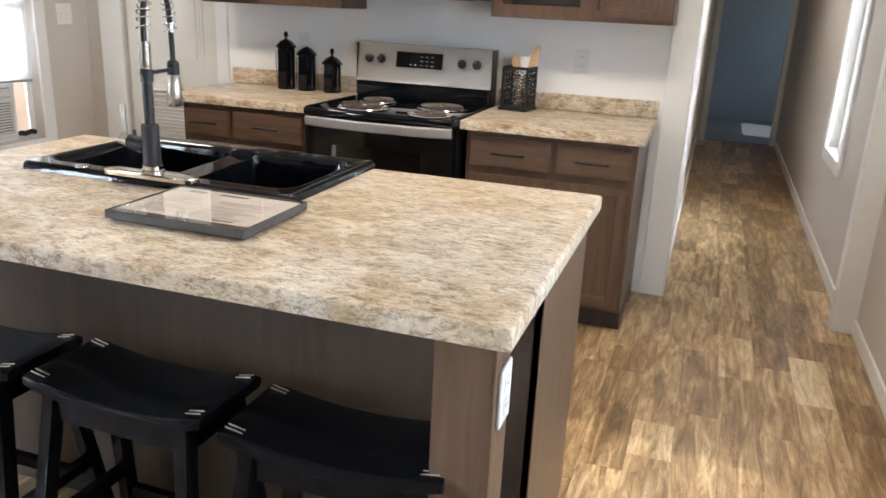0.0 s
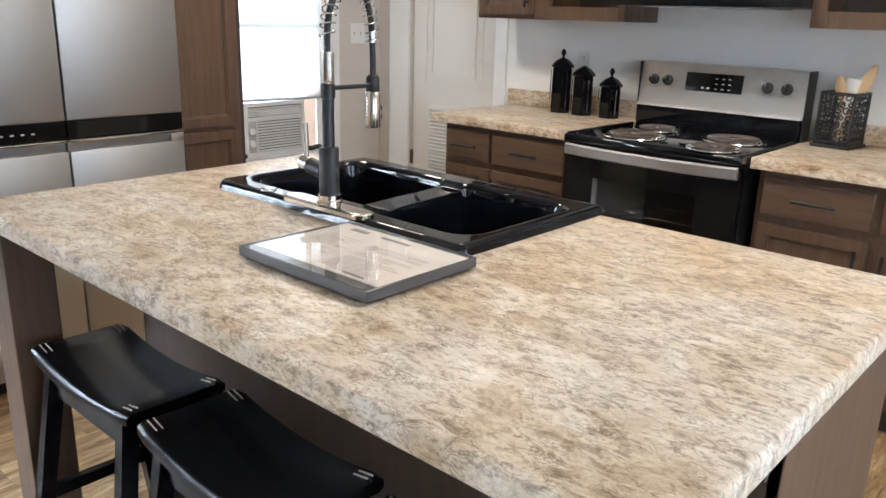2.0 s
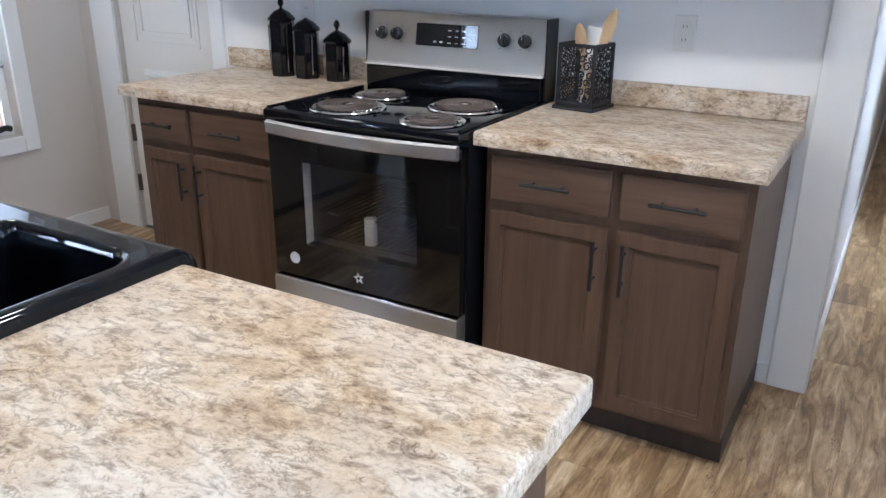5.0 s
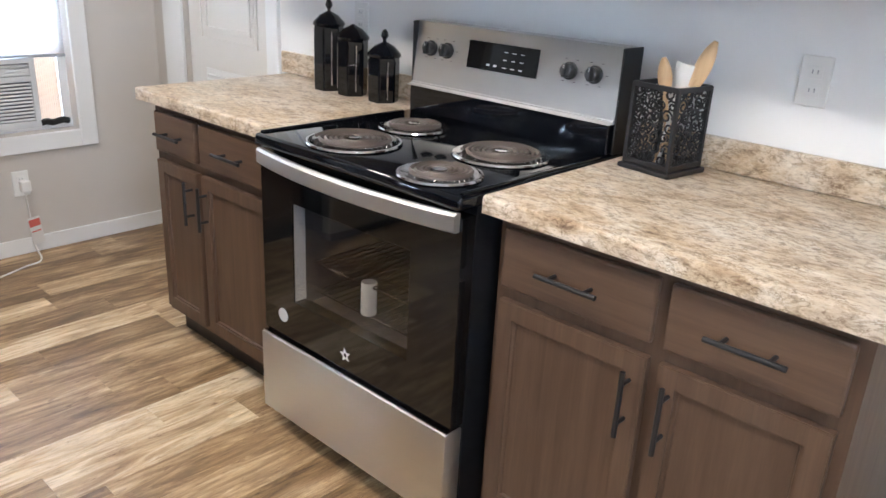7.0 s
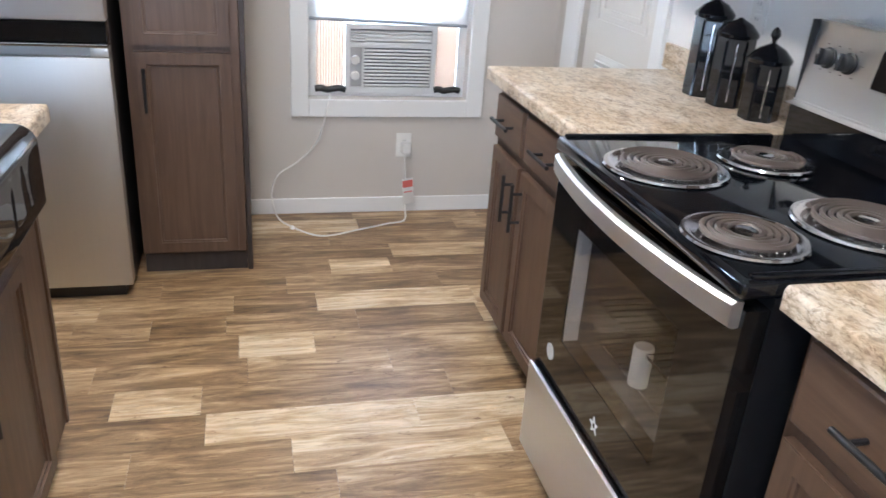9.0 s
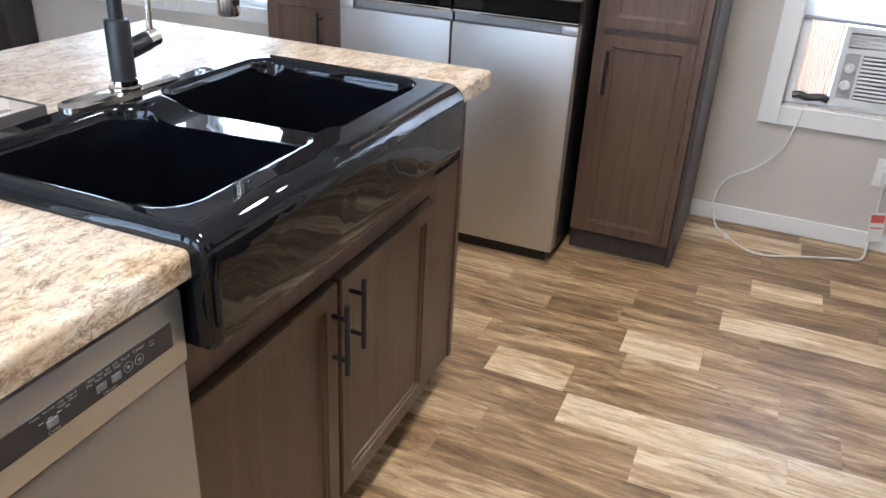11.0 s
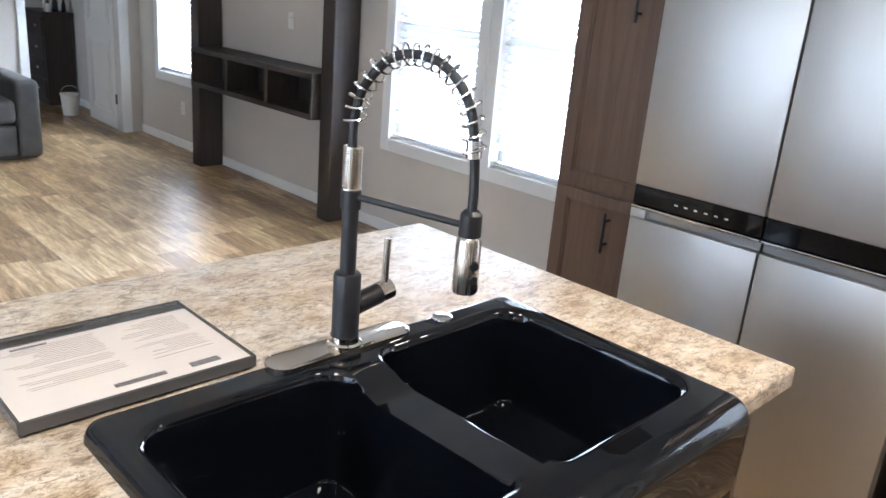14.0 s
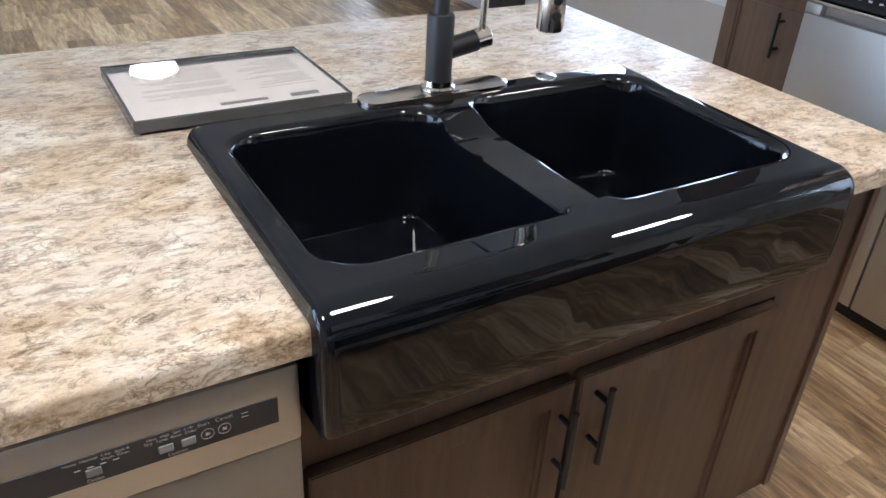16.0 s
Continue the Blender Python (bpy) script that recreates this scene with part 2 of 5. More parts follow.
INK_DARK = paint_mat("dark_ink", (0.09, 0.08, 0.08), 0.7, 0.05)
INK_LIGHT = paint_mat("pale_print", (0.55, 0.55, 0.55), 0.6, 0.05)
INK_RED = paint_mat("red_print", (0.62, 0.14, 0.11), 0.6, 0.05)
SPOON = wood_mat("pale_beech", (0.52, 0.34, 0.18), (0.70, 0.50, 0.30), "z", 0.55)
LEATHER = leather_mat()
BLIND = translucent("white_blind_slat", (0.82, 0.83, 0.84), 0.12, 0.5)
SHADE = translucent("white_shade_cloth", (0.84, 0.84, 0.84), 0.5, 0.8)
ACCORDION = translucent("cream_accordion_panel", (0.72, 0.55, 0.42), 0.016, 0.6)
EAST_SKY = 19.0
HAZE = glow("bright_haze", (0.80, 0.90, 1.0), DAY)
LAMP_GLOW = glow("lamp_diffuser", (1.0, 0.90, 0.78), 14.0)
GLASS = Mat("window_glass", (1, 1, 1), 0.0, 0.0, Transmission_Weight=1.0, IOR=1.45).m
CLEAR = Mat("clear_cover", (1, 1, 1), 0.02, 0.0, Transmission_Weight=1.0, IOR=1.3).m


# ---- building helpers ----
def full(ob):
    """Pose in the world, by the parents' own poses."""
    m = ob.matrix_parent_inverse @ ob.matrix_basis
    return full(ob.parent) @ m if ob.parent else ob.matrix_basis.copy()


def part(name, bm, material, parent=None, label="", smooth=False):
    me = bpy.data.meshes.new(name)
    bm.normal_update()
    bm.to_mesh(me)
    bm.free()
    for mt in material if isinstance(material, (list, tuple)) else (material,):
        me.materials.append(mt)
    if smooth:
        me.polygons.foreach_set("use_smooth", [True] * len(me.polygons))
        me.set_sharp_from_angle(angle=radians(38))
    ob = new(name, me)
    if parent is not None:
        ob.parent = parent
        ob.matrix_parent_inverse = full(parent).inverted()
    if label:
        ob["label"] = label
    return ob


def thing(name, at, label, category, group="", kind=""):
    e = new(name)
    e.empty_display_size = 0.1
    e.matrix_basis = Matrix.Translation(at)
    return tagged(e, label, category, group, kind)


def box(bm, x0, x1, y0, y1, z0, z1, bevel=0.0, seg=2, m=None):
    r = bmesh.ops.create_cube(bm, size=1.0)
    t = Matrix.Translation(((x0 + x1) / 2, (y0 + y1) / 2, (z0 + z1) / 2)) @ Matrix.Diagonal((x1 - x0, y1 - y0, z1 - z0, 1))
    bmesh.ops.transform(bm, matrix=t if m is None else m @ t, verts=r["verts"])
    if bevel:
        edges = list({e for v in r["verts"] for e in v.link_edges})
        bmesh.ops.bevel(bm, geom=edges, offset=bevel, segments=seg, affect="EDGES", profile=0.5)


def boxes(*specs, bevel=0.0):
    bm = bmesh.new()
    for s in specs:
        box(bm, *s, bevel=bevel)
    return bm


def one(x0, x1, y0, y1, z0, z1, bevel=0.0, seg=2):
    bm = bmesh.new()
    box(bm, x0, x1, y0, y1, z0, z1, bevel, seg)
    return bm


def lathe(bm, profile, at=(0, 0, 0), axis=(0, 0, 1), seg=24, cap=True):
    """Turns a profile of (radius, height) round an axis."""
    q = Vector((0, 0, 1)).rotation_difference(Vector(axis)).to_matrix()
    rings = []
    for r, h in profile:
        rings.append([bm.verts.new(Vector(at) + q @ Vector((r * math.cos(a), r * math.sin(a), h))) for a in (2 * math.pi * i / seg for i in range(seg))])
    for a, b in zip(rings, rings[1:]):
        for i in range(seg):
            bm.faces.new((a[i], a[(i + 1) % seg], b[(i + 1) % seg], b[i]))
    if cap:
        bm.faces.new(rings[0][::-1])
        bm.faces.new(rings[-1])


def rod(bm, a, b, r, r2=None, seg=14):
    a, b = Vector(a), Vector(b)
    lathe(bm, [(r, 0), (r if r2 is None else r2, (b - a).length)], a, (b - a).normalized(), seg)


def tube(bm, pts, r, seg=8, closed=False):
    """A round bar along a line of points."""
    pts = [Vector(p) for p in pts]
    n = len(pts)
    rings, up = [], None
    for i, p in enumerate(pts):
        nxt, prv = (pts[(i + 1) % n], pts[i - 1]) if closed else (pts[min(i + 1, n - 1)], pts[max(i - 1, 0)])
        d = (nxt - prv).normalized()
        if up is None:
            up = d.orthogonal().normalized()
        up = (up - d * up.dot(d)).normalized()
        side = d.cross(up)
        rings.append([bm.verts.new(p + r * (math.cos(t) * up + math.sin(t) * side)) for t in (2 * math.pi * j / seg for j in range(seg))])
    pairs = list(zip(rings, rings[1:])) + ([(rings[-1], rings[0])] if closed else [])
    for a, b in pairs:
        for j in range(seg):
            bm.faces.new((a[j], a[(j + 1) % seg], b[(j + 1) % seg], b[j]))
    if not closed:
        bm.faces.new(rings[0][::-1])
        bm.faces.new(rings[-1])


def prism(bm, outline, z0, z1, m=None):
    """An upright prism over a flat outline."""
    m = m or Matrix()
    lo = [bm.verts.new(m @ Vector((x, y, z0))) for x, y in outline]
    hi = [bm.verts.new(m @ Vector((x, y, z1))) for x, y in outline]
    n = len(outline)
    bm.faces.new(lo[::-1])
    bm.faces.new(hi)
    for i in range(n):
        bm.faces.new((lo[i], lo[(i + 1) % n], hi[(i + 1) % n], hi[i]))


def curve_points(keys, n=12):
    """A smooth line through key points (Catmull-Rom)."""
    k = [Vector(p) for p in keys]
    k = [2 * k[0] - k[1]] + k + [2 * k[-1] - k[-2]]
    out = []
    for a, b, c, d in zip(k, k[1:], k[2:], k[3:]):
        for i in range(n):
            t = i / n
            out.append(0.5 * (2 * b + (c - a) * t + (2 * a - 5 * b + 4 * c - d) * t * t + (3 * b - a - 3 * c + d) * t ** 3))
    return out + [k[-2]]


def words(text, size, m, material, parent, name="lettering"):
    """Flat letters, as a mesh."""
    cu = bpy.data.curves.new(name, "FONT")
    cu.body, cu.size, cu.align_x, cu.align_y = text, size, "CENTER", "CENTER"
    tmp = bpy.data.objects.new(name, cu)
    me = bpy.data.meshes.new_from_object(tmp)
    bpy.data.objects.remove(tmp)
    me.transform(m)
    me.materials.append(material)
    ob = new(name, me)
    ob.parent = parent
    ob.matrix_parent_inverse = full(parent).inverted()
    return ob


# ---- the shell of the house ----
CEILING = 2.42
WEST, EAST, NORTH, HALL_W, HALL_E, SOUTH = -3.74, 0.80, 4.045, -0.115, 0.76, -7.2


def wall(name, axis, face, back, lo, hi, openings, material, z1=CEILING, parent=None):
    """A wall along one axis, from lo to hi, with openings (a, b, bottom, top) cut through it."""
    bm = bmesh.new()

    def slab(a, b, c, d):
        if b - a > 1e-4 and d - c > 1e-4:
            f, k = min(face, back), max(face, back)
            box(bm, *((f, k, a, b) if axis == "y" else (a, b, f, k)), c, d)
    at = lo
    for a, b, c, d in sorted(openings):
        slab(at, a, 0, z1)
        slab(a, b, 0, c)
        slab(a, b, d, z1)
        at = b
    slab(at, hi, 0, z1)
    bmesh.ops.remove_doubles(bm, verts=bm.verts, dist=1e-5)
    return tagged(part(name, bm, material), kind="structure")


W1 = (2.890, 3.626, 0.550, 2.05)
WA, WB, W2 = (-1.11, -0.40, 0.62, 2.05), (-0.24, 0.47, 0.62, 2.05), (-4.36, -3.66, 0.64, 2.05)
WL, PY = -3.90, -4.78     # living room wall, partition
tagged(wall("wall_west_living", "y", WL, WL - 0.12, SOUTH, 0.70, [WA, WB, W2], WALL), "greige living room wall with white trimmed windows", "wall")
tagged(wall("wall_west_return", "y", WEST, WL - 0.12, 0.70, 0.80, [], WALL), "greige wall return beside the pantry cabinet", "wall")
tagged(wall("wall_west", "y", WEST, WEST - 0.12, 0.80, NORTH + 0.1, [W1], WALL), "greige wall with white trimmed windows", "wall")
tagged(wall("wall_north", "x", NORTH, NORTH + 0.1, -2.76, HALL_W - 0.09, [], WALL_COOL), "pale kitchen wall behind the range", "wall")
tagged(wall("wall_north_door", "x", NORTH, NORTH + 0.1, WEST, -2.76, [(-3.46, -2.80, 0.0, 2.03)], WALL), "greige wall round the utility door", "wall")
tagged(wall("wall_hall_west", "y", HALL_W - 0.09, HALL_W, NORTH, 9.7, [], WALL), "greige hallway wall", "wall")
HALL_WIN = (5.0, 5.6, 0.64, 1.95)
tagged(wall("wall_hall_east", "y", HALL_E, HALL_E + 0.16, 3.98, 9.7, [HALL_WIN], WALL), "greige hallway wall with a narrow window", "wall")
WE1, WE2, WE3 = (0.2, 1.1, 0.60, 2.05), (1.5, 2.4, 0.60, 2.05), (-6.7, -5.5, 0.60, 2.05)
tagged(wall("wall_east", "y", EAST, EAST + 0.12, SOUTH, 3.98, [WE1, WE2, WE3], WALL), "greige side wall with windows", "wall")
tagged(wall("wall_south", "x", SOUTH - 0.1, SOUTH, WL, EAST, [], WALL), "greige end wall", "wall")
tagged(wall("partition_wall", "x", PY - 0.1, PY, WL, EAST, [(-3.70, -2.915, 0.0, 2.03)], WALL), "greige partition wall with a doorway behind the sofa", "wall")
tagged(wall("wall_hall_end", "x", 9.7, 9.8, HALL_W - 0.6, HALL_E + 0.9, [(-0.02, 0.70, 0.0, 2.03)], WALL), "wall with a doorway at the end of the hallway", "wall")
tagged(wall("wall_far_room", "x", 12.0, 12.1, -0.69, 1.66, [], WALL_BLUE), "blue grey wall of a dim room", "wall")
tagged(wall("wall_far_room_west", "y", -0.79, -0.69, 9.8, 12.1, [], WALL_BLUE), "blue grey wall of a dim room", "wall")
tagged(wall("wall_far_room_east", "y", 1.66, 1.76, 9.8, 12.1, [(10.2, 11.4, 0.7, 2.0)], WALL_BLUE), "blue grey wall of a dim room", "wall")
tagged(part("utility_closet_back", boxes((WEST, -2.6, 4.9, 5.0, 0, CEILING), (-2.7, -2.6, 4.13, 4.9, 0, CEILING), (WEST - 0.1, WEST, 4.13, 5.0, 0, CEILING)), WALL), "plain wall behind the utility door", "wall", kind="structure")
tagged(part("ceiling", boxes((WL - 0.12, EAST + 0.12, SOUTH - 0.1, NORTH + 1.0, CEILING, CEILING + 0.1), (-0.8, 1.8, NORTH + 1.0, 12.1, CEILING, CEILING + 0.1)), CEIL), "white textured ceiling", "ceiling", kind="structure")
tagged(part("floor_carpet", one(-0.79, 1.76, 9.76, 12.1, -0.05, 0.004), CARPET), "grey carpet of the far room", "carpet", kind="structure")
tagged(part("ground", one(-60, 60, -60, 60, -0.8, -0.6), paint_mat("dry_grass_ground", (0.16, 0.15, 0.08), 0.9, 0.3)), "dry grassy ground outside", "ground", kind="structure")
tagged(part("backdrop", boxes((-5.6, -5.55, -8.5, 5.5, -0.5, 4.0)), HAZE), "bright hazy daylight outside the windows", "backdrop", kind="structure")
tagged(part("backdrop_east", boxes((1.9, 1.95, 4.3, 6.6, -0.5, 3.0)), HAZE), "bright hazy daylight outside the hallway", "backdrop", kind="structure")

# baseboards
for nm, sp in (("baseboard_west", (WL, WL + 0.012, PY, 0.70, 0, 0.075)), ("baseboard_bedroom", (WL, WL + 0.012, SOUTH, PY - 0.1, 0, 0.075)), ("baseboard_window", (WEST, WEST + 0.012, 2.62, NORTH, 0, 0.075)),
               ("baseboard_hall_west", (HALL_W, HALL_W + 0.012, NORTH + 0.09, 9.62, 0, 0.075)), ("baseboard_hall_east", (HALL_E - 0.012, HALL_E, 4.1, 9.62, 0, 0.075)),
               ("baseboard_east", (EAST - 0.012, EAST, PY, 3.9, 0, 0.075)), ("baseboard_kitchen_end", (-0.268, -0.230, NORTH - 0.012, NORTH, 0, 0.075)),
               ("baseboard_partition", (-2.84, EAST - 0.012, PY, PY + 0.012, 0, 0.075))):
    tagged(part(nm, one(*sp, bevel=0.003), TRIM), "white painted baseboard", "baseboard", kind="structure")

# trim round the wall ends, the hall opening and doorways
for nm, sp in (("trim_wall_end", (-0.228, HALL_W + 0.012, NORTH - 0.016, NORTH, 0, CEILING)), ("trim_wall_end_side", (HALL_W, HALL_W + 0.014, NORTH, NORTH + 0.085, 0, CEILING)),
               ("trim_kitchen_corner", (-2.795, -2.715, NORTH - 0.018, NORTH, 0.0, CEILING)),
               ("trim_hall_stub", (0.69, EAST, 3.90, 3.98, 0, CEILING)),
               ("trim_utility_left", (-3.63, -3.465, NORTH - 0.016, NORTH, 0, 2.10)),
               ("trim_hall_end_left", (-0.085, -0.02, 9.684, 9.70, 0, 2.09)), ("trim_hall_end_right", (0.70, 0.755, 9.684, 9.70, 0, 2.09)),
               ("trim_bedroom_door_west", (-3.79, -3.702, PY, PY + 0.016, 0, 2.10)), ("trim_bedroom_door_east", (-2.913, -2.842, PY, PY + 0.016, 0, 2.10)), ("trim_bedroom_door_head", (-3.702, -2.913, PY, PY + 0.016, 2.032, 2.10))):
    tagged(part(nm, one(*sp, bevel=0.003), TRIM), "white painted trim board", "trim", kind="structure")


def casing(name, win, x, away, inner=0.0):
    """A window in the west or the hall wall: trim boards, jamb, sash and panes. away: which way is outside, -1 or 1."""
    a, b, c, d = win
    w = thing(name, (x, (a + b) / 2, c), "white window with trim boards and vinyl sash", "window", kind="structure")
    t, o = 0.078, -away

    def xs(p, q):
        return (x + p * o, x + q * o) if o > 0 else (x + q * o, x + p * o)
    for nm, sp in (("trim_board", (a - t, a, c - t, d + t)), ("trim_board", (b, b + t, c - t, d + t)), ("window_sill", (a, b, c - t, c)), ("trim_board", (a, b, d, d + t))):
        part(nm, one(*xs(0.0, 0.018), sp[0], sp[1], sp[2], sp[3], 0.003), TRIM, w)
    s = 0.04
    mid = (c + d) / 2
    bm = boxes((*xs(-0.10, -0.06), a + 0.002, a + s, c + 0.002, d - 0.002), (*xs(-0.10, -0.06), b - s, b - 0.002, c + 0.002, d - 0.002), (*xs(-0.10, -0.06), a + s, b - s, c + 0.002, c + s), (*xs(-0.10, -0.06), a + s, b - s, d - s, d - 0.002), (*xs(-0.10, -0.06), a + s, b - s, mid - 0.02, mid + 0.02))
    part("window_frame", bm, TRIM, w)
    for lo, hi in ((c + s, mid - 0.02), (mid + 0.02, d - s)):
        p = part("pane", one(*xs(-0.084, -0.078), a + s, b - s, lo, hi), GLASS, w)
        p.visible_shadow = False
    return w


win1 = casing("window_1", W1, WEST, -1)
for nm, w in (("window_2", WA), ("window_3", WB), ("window_4", W2)):
    casing(nm, w, WL, -1)
    a, b, c, d = w
    bl = thing("venetian_blind", (WL - 0.03, (a + b) / 2, d), "white two-inch slatted blind, half open, in a window", "blind", "window blinds")
    part("head_rail", one(WL - 0.056, WL - 0.006, a + 0.006, b - 0.006, d - 0.05, d - 0.004, 0.003), BLIND, bl)
    bm0 = bmesh.new()
    box(bm0, -0.022, 0.022, a + 0.008, b - 0.008, -0.0012, 0.0012)
    slat = None
    n = int((d - 0.07 - c - 0.05) / 0.044)
    for i in range(n):
        z = d - 0.08 - i * 0.044
        m = pose(WL - 0.032, 0, z, 0, 42 + 3 * math.sin(i * 1.7), 0)
        if slat is None:
            slat = part("slat", bm0, BLIND, bl)
            ob = slat
        else:
            ob = new("slat", slat.data)
            ob.parent = bl
            ob.matrix_parent_inverse = full(bl).inverted()
        ob.matrix_basis = m
    part("bottom_rail", one(WL - 0.052, WL - 0.012, a + 0.008, b - 0.008, c + 0.018, c + 0.036, 0.003), BLIND, bl)
    for yy in (a + 0.12, b - 0.12):
        bm = bmesh.new()
        rod(bm, (WL - 0.006, yy, c + 0.03), (WL - 0.006, yy, d - 0.03), 0.0015, seg=6)
        part("cord", bm, BLIND, bl)
casing("window_5", HALL_WIN, HALL_E, 1)
# the third window is unseen, added with its lamp to brighten the bedroom
for nm, w in (("window_6", WE1), ("window_7", WE2), ("window_8", WE3)):
    casing(nm, w, EAST, 1)
    la = new("window_daylight", bpy.data.lights.new("window_daylight", "AREA"))
    la.data.shape, la.data.size, la.data.size_y, la.data.energy, la.data.color = "RECTANGLE", 1.4, 0.88, EAST_SKY, (0.74, 0.86, 1.0)
    la.matrix_basis = pose(EAST + 0.11, (w[0] + w[1]) / 2, 1.32, 0, 90, 0)

# roller shade over the air conditioner
sh = thing("roller_shade", (WEST - 0.03, 3.25, W1[3]), "white roller shade drawn low over the air conditioner", "window shade")
bm = bmesh.new()
q = [(WEST - 0.045, W1[0] + 0.008, 0.905), (WEST - 0.045, W1[1] - 0.008, 0.89), (WEST - 0.045, W1[1] - 0.008, W1[3] - 0.03), (WEST - 0.045, W1[0] + 0.008, W1[3] - 0.03)]
for dx in (0.0, -0.0016):
    f = [bm.verts.new((x + dx, y, z)) for x, y, z in q]
    bm.faces.new(f if dx == 0 else f[::-1])
part("cloth", bm, SHADE, sh)
bm = bmesh.new()
rod(bm, (WEST - 0.045, W1[0] + 0.008, 0.899), (WEST - 0.045, W1[1] - 0.008, 0.884), 0.007, seg=10)
part("bottom_bar", bm, paint_mat("grey_shade_bar", (0.30, 0.31, 0.33), 0.5), sh)
bm = bmesh.new()
rod(bm, (WEST - 0.045, W1[0] + 0.006, W1[3] - 0.03), (WEST - 0.045, W1[1] - 0.006, W1[3] - 0.03), 0.02, seg=14)
part("roller", bm, SHADE, sh)

# doors
def panel_door(name, m, w, h, label, louvre=False, pin=-0.004):
    d = thing(name, m.translation, label, "door", kind="structure")
    bm = bmesh.new()
    box(bm, 0.004, w - 0.004, 0.0, 0.035, 0.008, h, m=m)
    for z0, z1 in ((0.98, h - 0.11),) if louvre else ((0.12, 0.85), (0.98, h - 0.11)):
        for k, (ins, dep) in enumerate(((0.10, 0.006), (0.125, 0.003), (0.15, 0.008))):
            for sp in ((ins, ins + 0.016, z0 + ins - 0.1, z1 - ins + 0.1), (w - ins - 0.016, w - ins, z0 + ins - 0.1, z1 - ins + 0.1)):
                box(bm, sp[0], sp[1], -dep, 0.0, sp[2], sp[3], m=m)
            for za in (z0 + ins - 0.1, z1 - ins + 0.084):
                box(bm, ins + 0.016, w - ins - 0.016, -dep, 0.0, za, za + 0.016, m=m)
    part("door_leaf", bm, DOOR_PAINT, d)
    if louvre:
        bm = bmesh.new()
        a, b = 0.14, w - 0.14
        box(bm, a, b, -0.005, 0.0, 0.30, 0.86, m=m)
        part("vent_plate", bm, PLASTIC, d)
        for i in range(24):
            bm = bmesh.new()
            box(bm, a + 0.015, b - 0.015, -0.012, -0.004, 0.0, 0.013, m=m @ pose(0, 0, 0.32 + i * 0.022, 22, 0, 0))
            part("vent_slat", bm, PLASTIC, d)
    for z in (0.25, 0.52, 1.75) if louvre else (0.3, 1.7):
        bm = bmesh.new()
        rod(bm, m @ Vector((pin, -0.008, z - 0.045)), m @ Vector((pin, -0.008, z + 0.045)), 0.007, seg=10)
        box(bm, pin - 0.008, pin + 0.016, -0.004, -0.001, z - 0.045, z + 0.045, m=m)
        part("hinge", bm, paint_mat("bronze_hinge", (0.10, 0.07, 0.05), 0.4, 0.2), d)
    return d


panel_door("door_1", pose(-3.455, NORTH + 0.02, 0), 0.65, 2.02, "cream panelled utility door with a louvred vent, shut", True)
panel_door("door_2", pose(-3.725, PY - 0.105 - 0.765, 0, 0, 0, 88), 0.765, 2.02, "cream panelled bedroom door standing wide open", pin=0.769)


# ---- cabinet parts ----
def shaker(bm, w, h, m, stile=0.058):
    """A flat-panelled door leaf in the plane y = 0, its face toward -y."""
    box(bm, 0, w, -0.02, 0, 0, h)
    front = min(bm.faces, key=lambda f: f.calc_center_median().y)
    rim = list(front.edges)
    bmesh.ops.inset_region(bm, faces=[front], thickness=stile, depth=0.0)
    bmesh.ops.inset_region(bm, faces=[front], thickness=0.0015, depth=-0.005)
    bmesh.ops.inset_region(bm, faces=[front], thickness=0.009, depth=-0.0008)
    bmesh.ops.inset_region(bm, faces=[front], thickness=0.003, depth=-0.005)
    bmesh.ops.bevel(bm, geom=rim, offset=0.0025, segments=2, affect='EDGES')
    bmesh.ops.transform(bm, matrix=m, verts=bm.verts)


def pull(bm, at, length, upright, m):
    """A round bar pull on two short posts."""
    x, z = at
    d = Vector((0, 0, 1)) if upright else Vector((1, 0, 0))
    c = Vector((x, -0.052, z))
    rod(bm, m @ (c - d * length / 2), m @ (c + d * length / 2), 0.0058, seg=10)
    for s in (-1, 1):
        p = c + d * s * length * 0.30
        rod(bm, m @ p, m @ (p + Vector((0, 0.034, 0))), 0.0048, seg=8)


def leaf(parent, x, z, w, h, m, grip=None, name="door", stile=0.058):
    """A cabinet door or drawer front at (x, z) of the cabinet's face, with its pull."""
    k = m @ Matrix.Translation((x, 0, z))
    bm = bmesh.new()
    if name == "drawer_front":
        box(bm, 0, w, -0.02, 0, 0, h, bevel=0.006, seg=2, m=k)
        d = part(name, bm, WOOD_H, parent)
    else:
        shaker(bm, w, h, k, stile)
        d = part(name, bm, WOOD_V, parent)
    if grip:
        bm = bmesh.new()
        pull(bm, grip[:2], grip[2], grip[3], k)
        part("handle", bm, BLACK_METAL, d, "matt black bar handle", True)
    return d


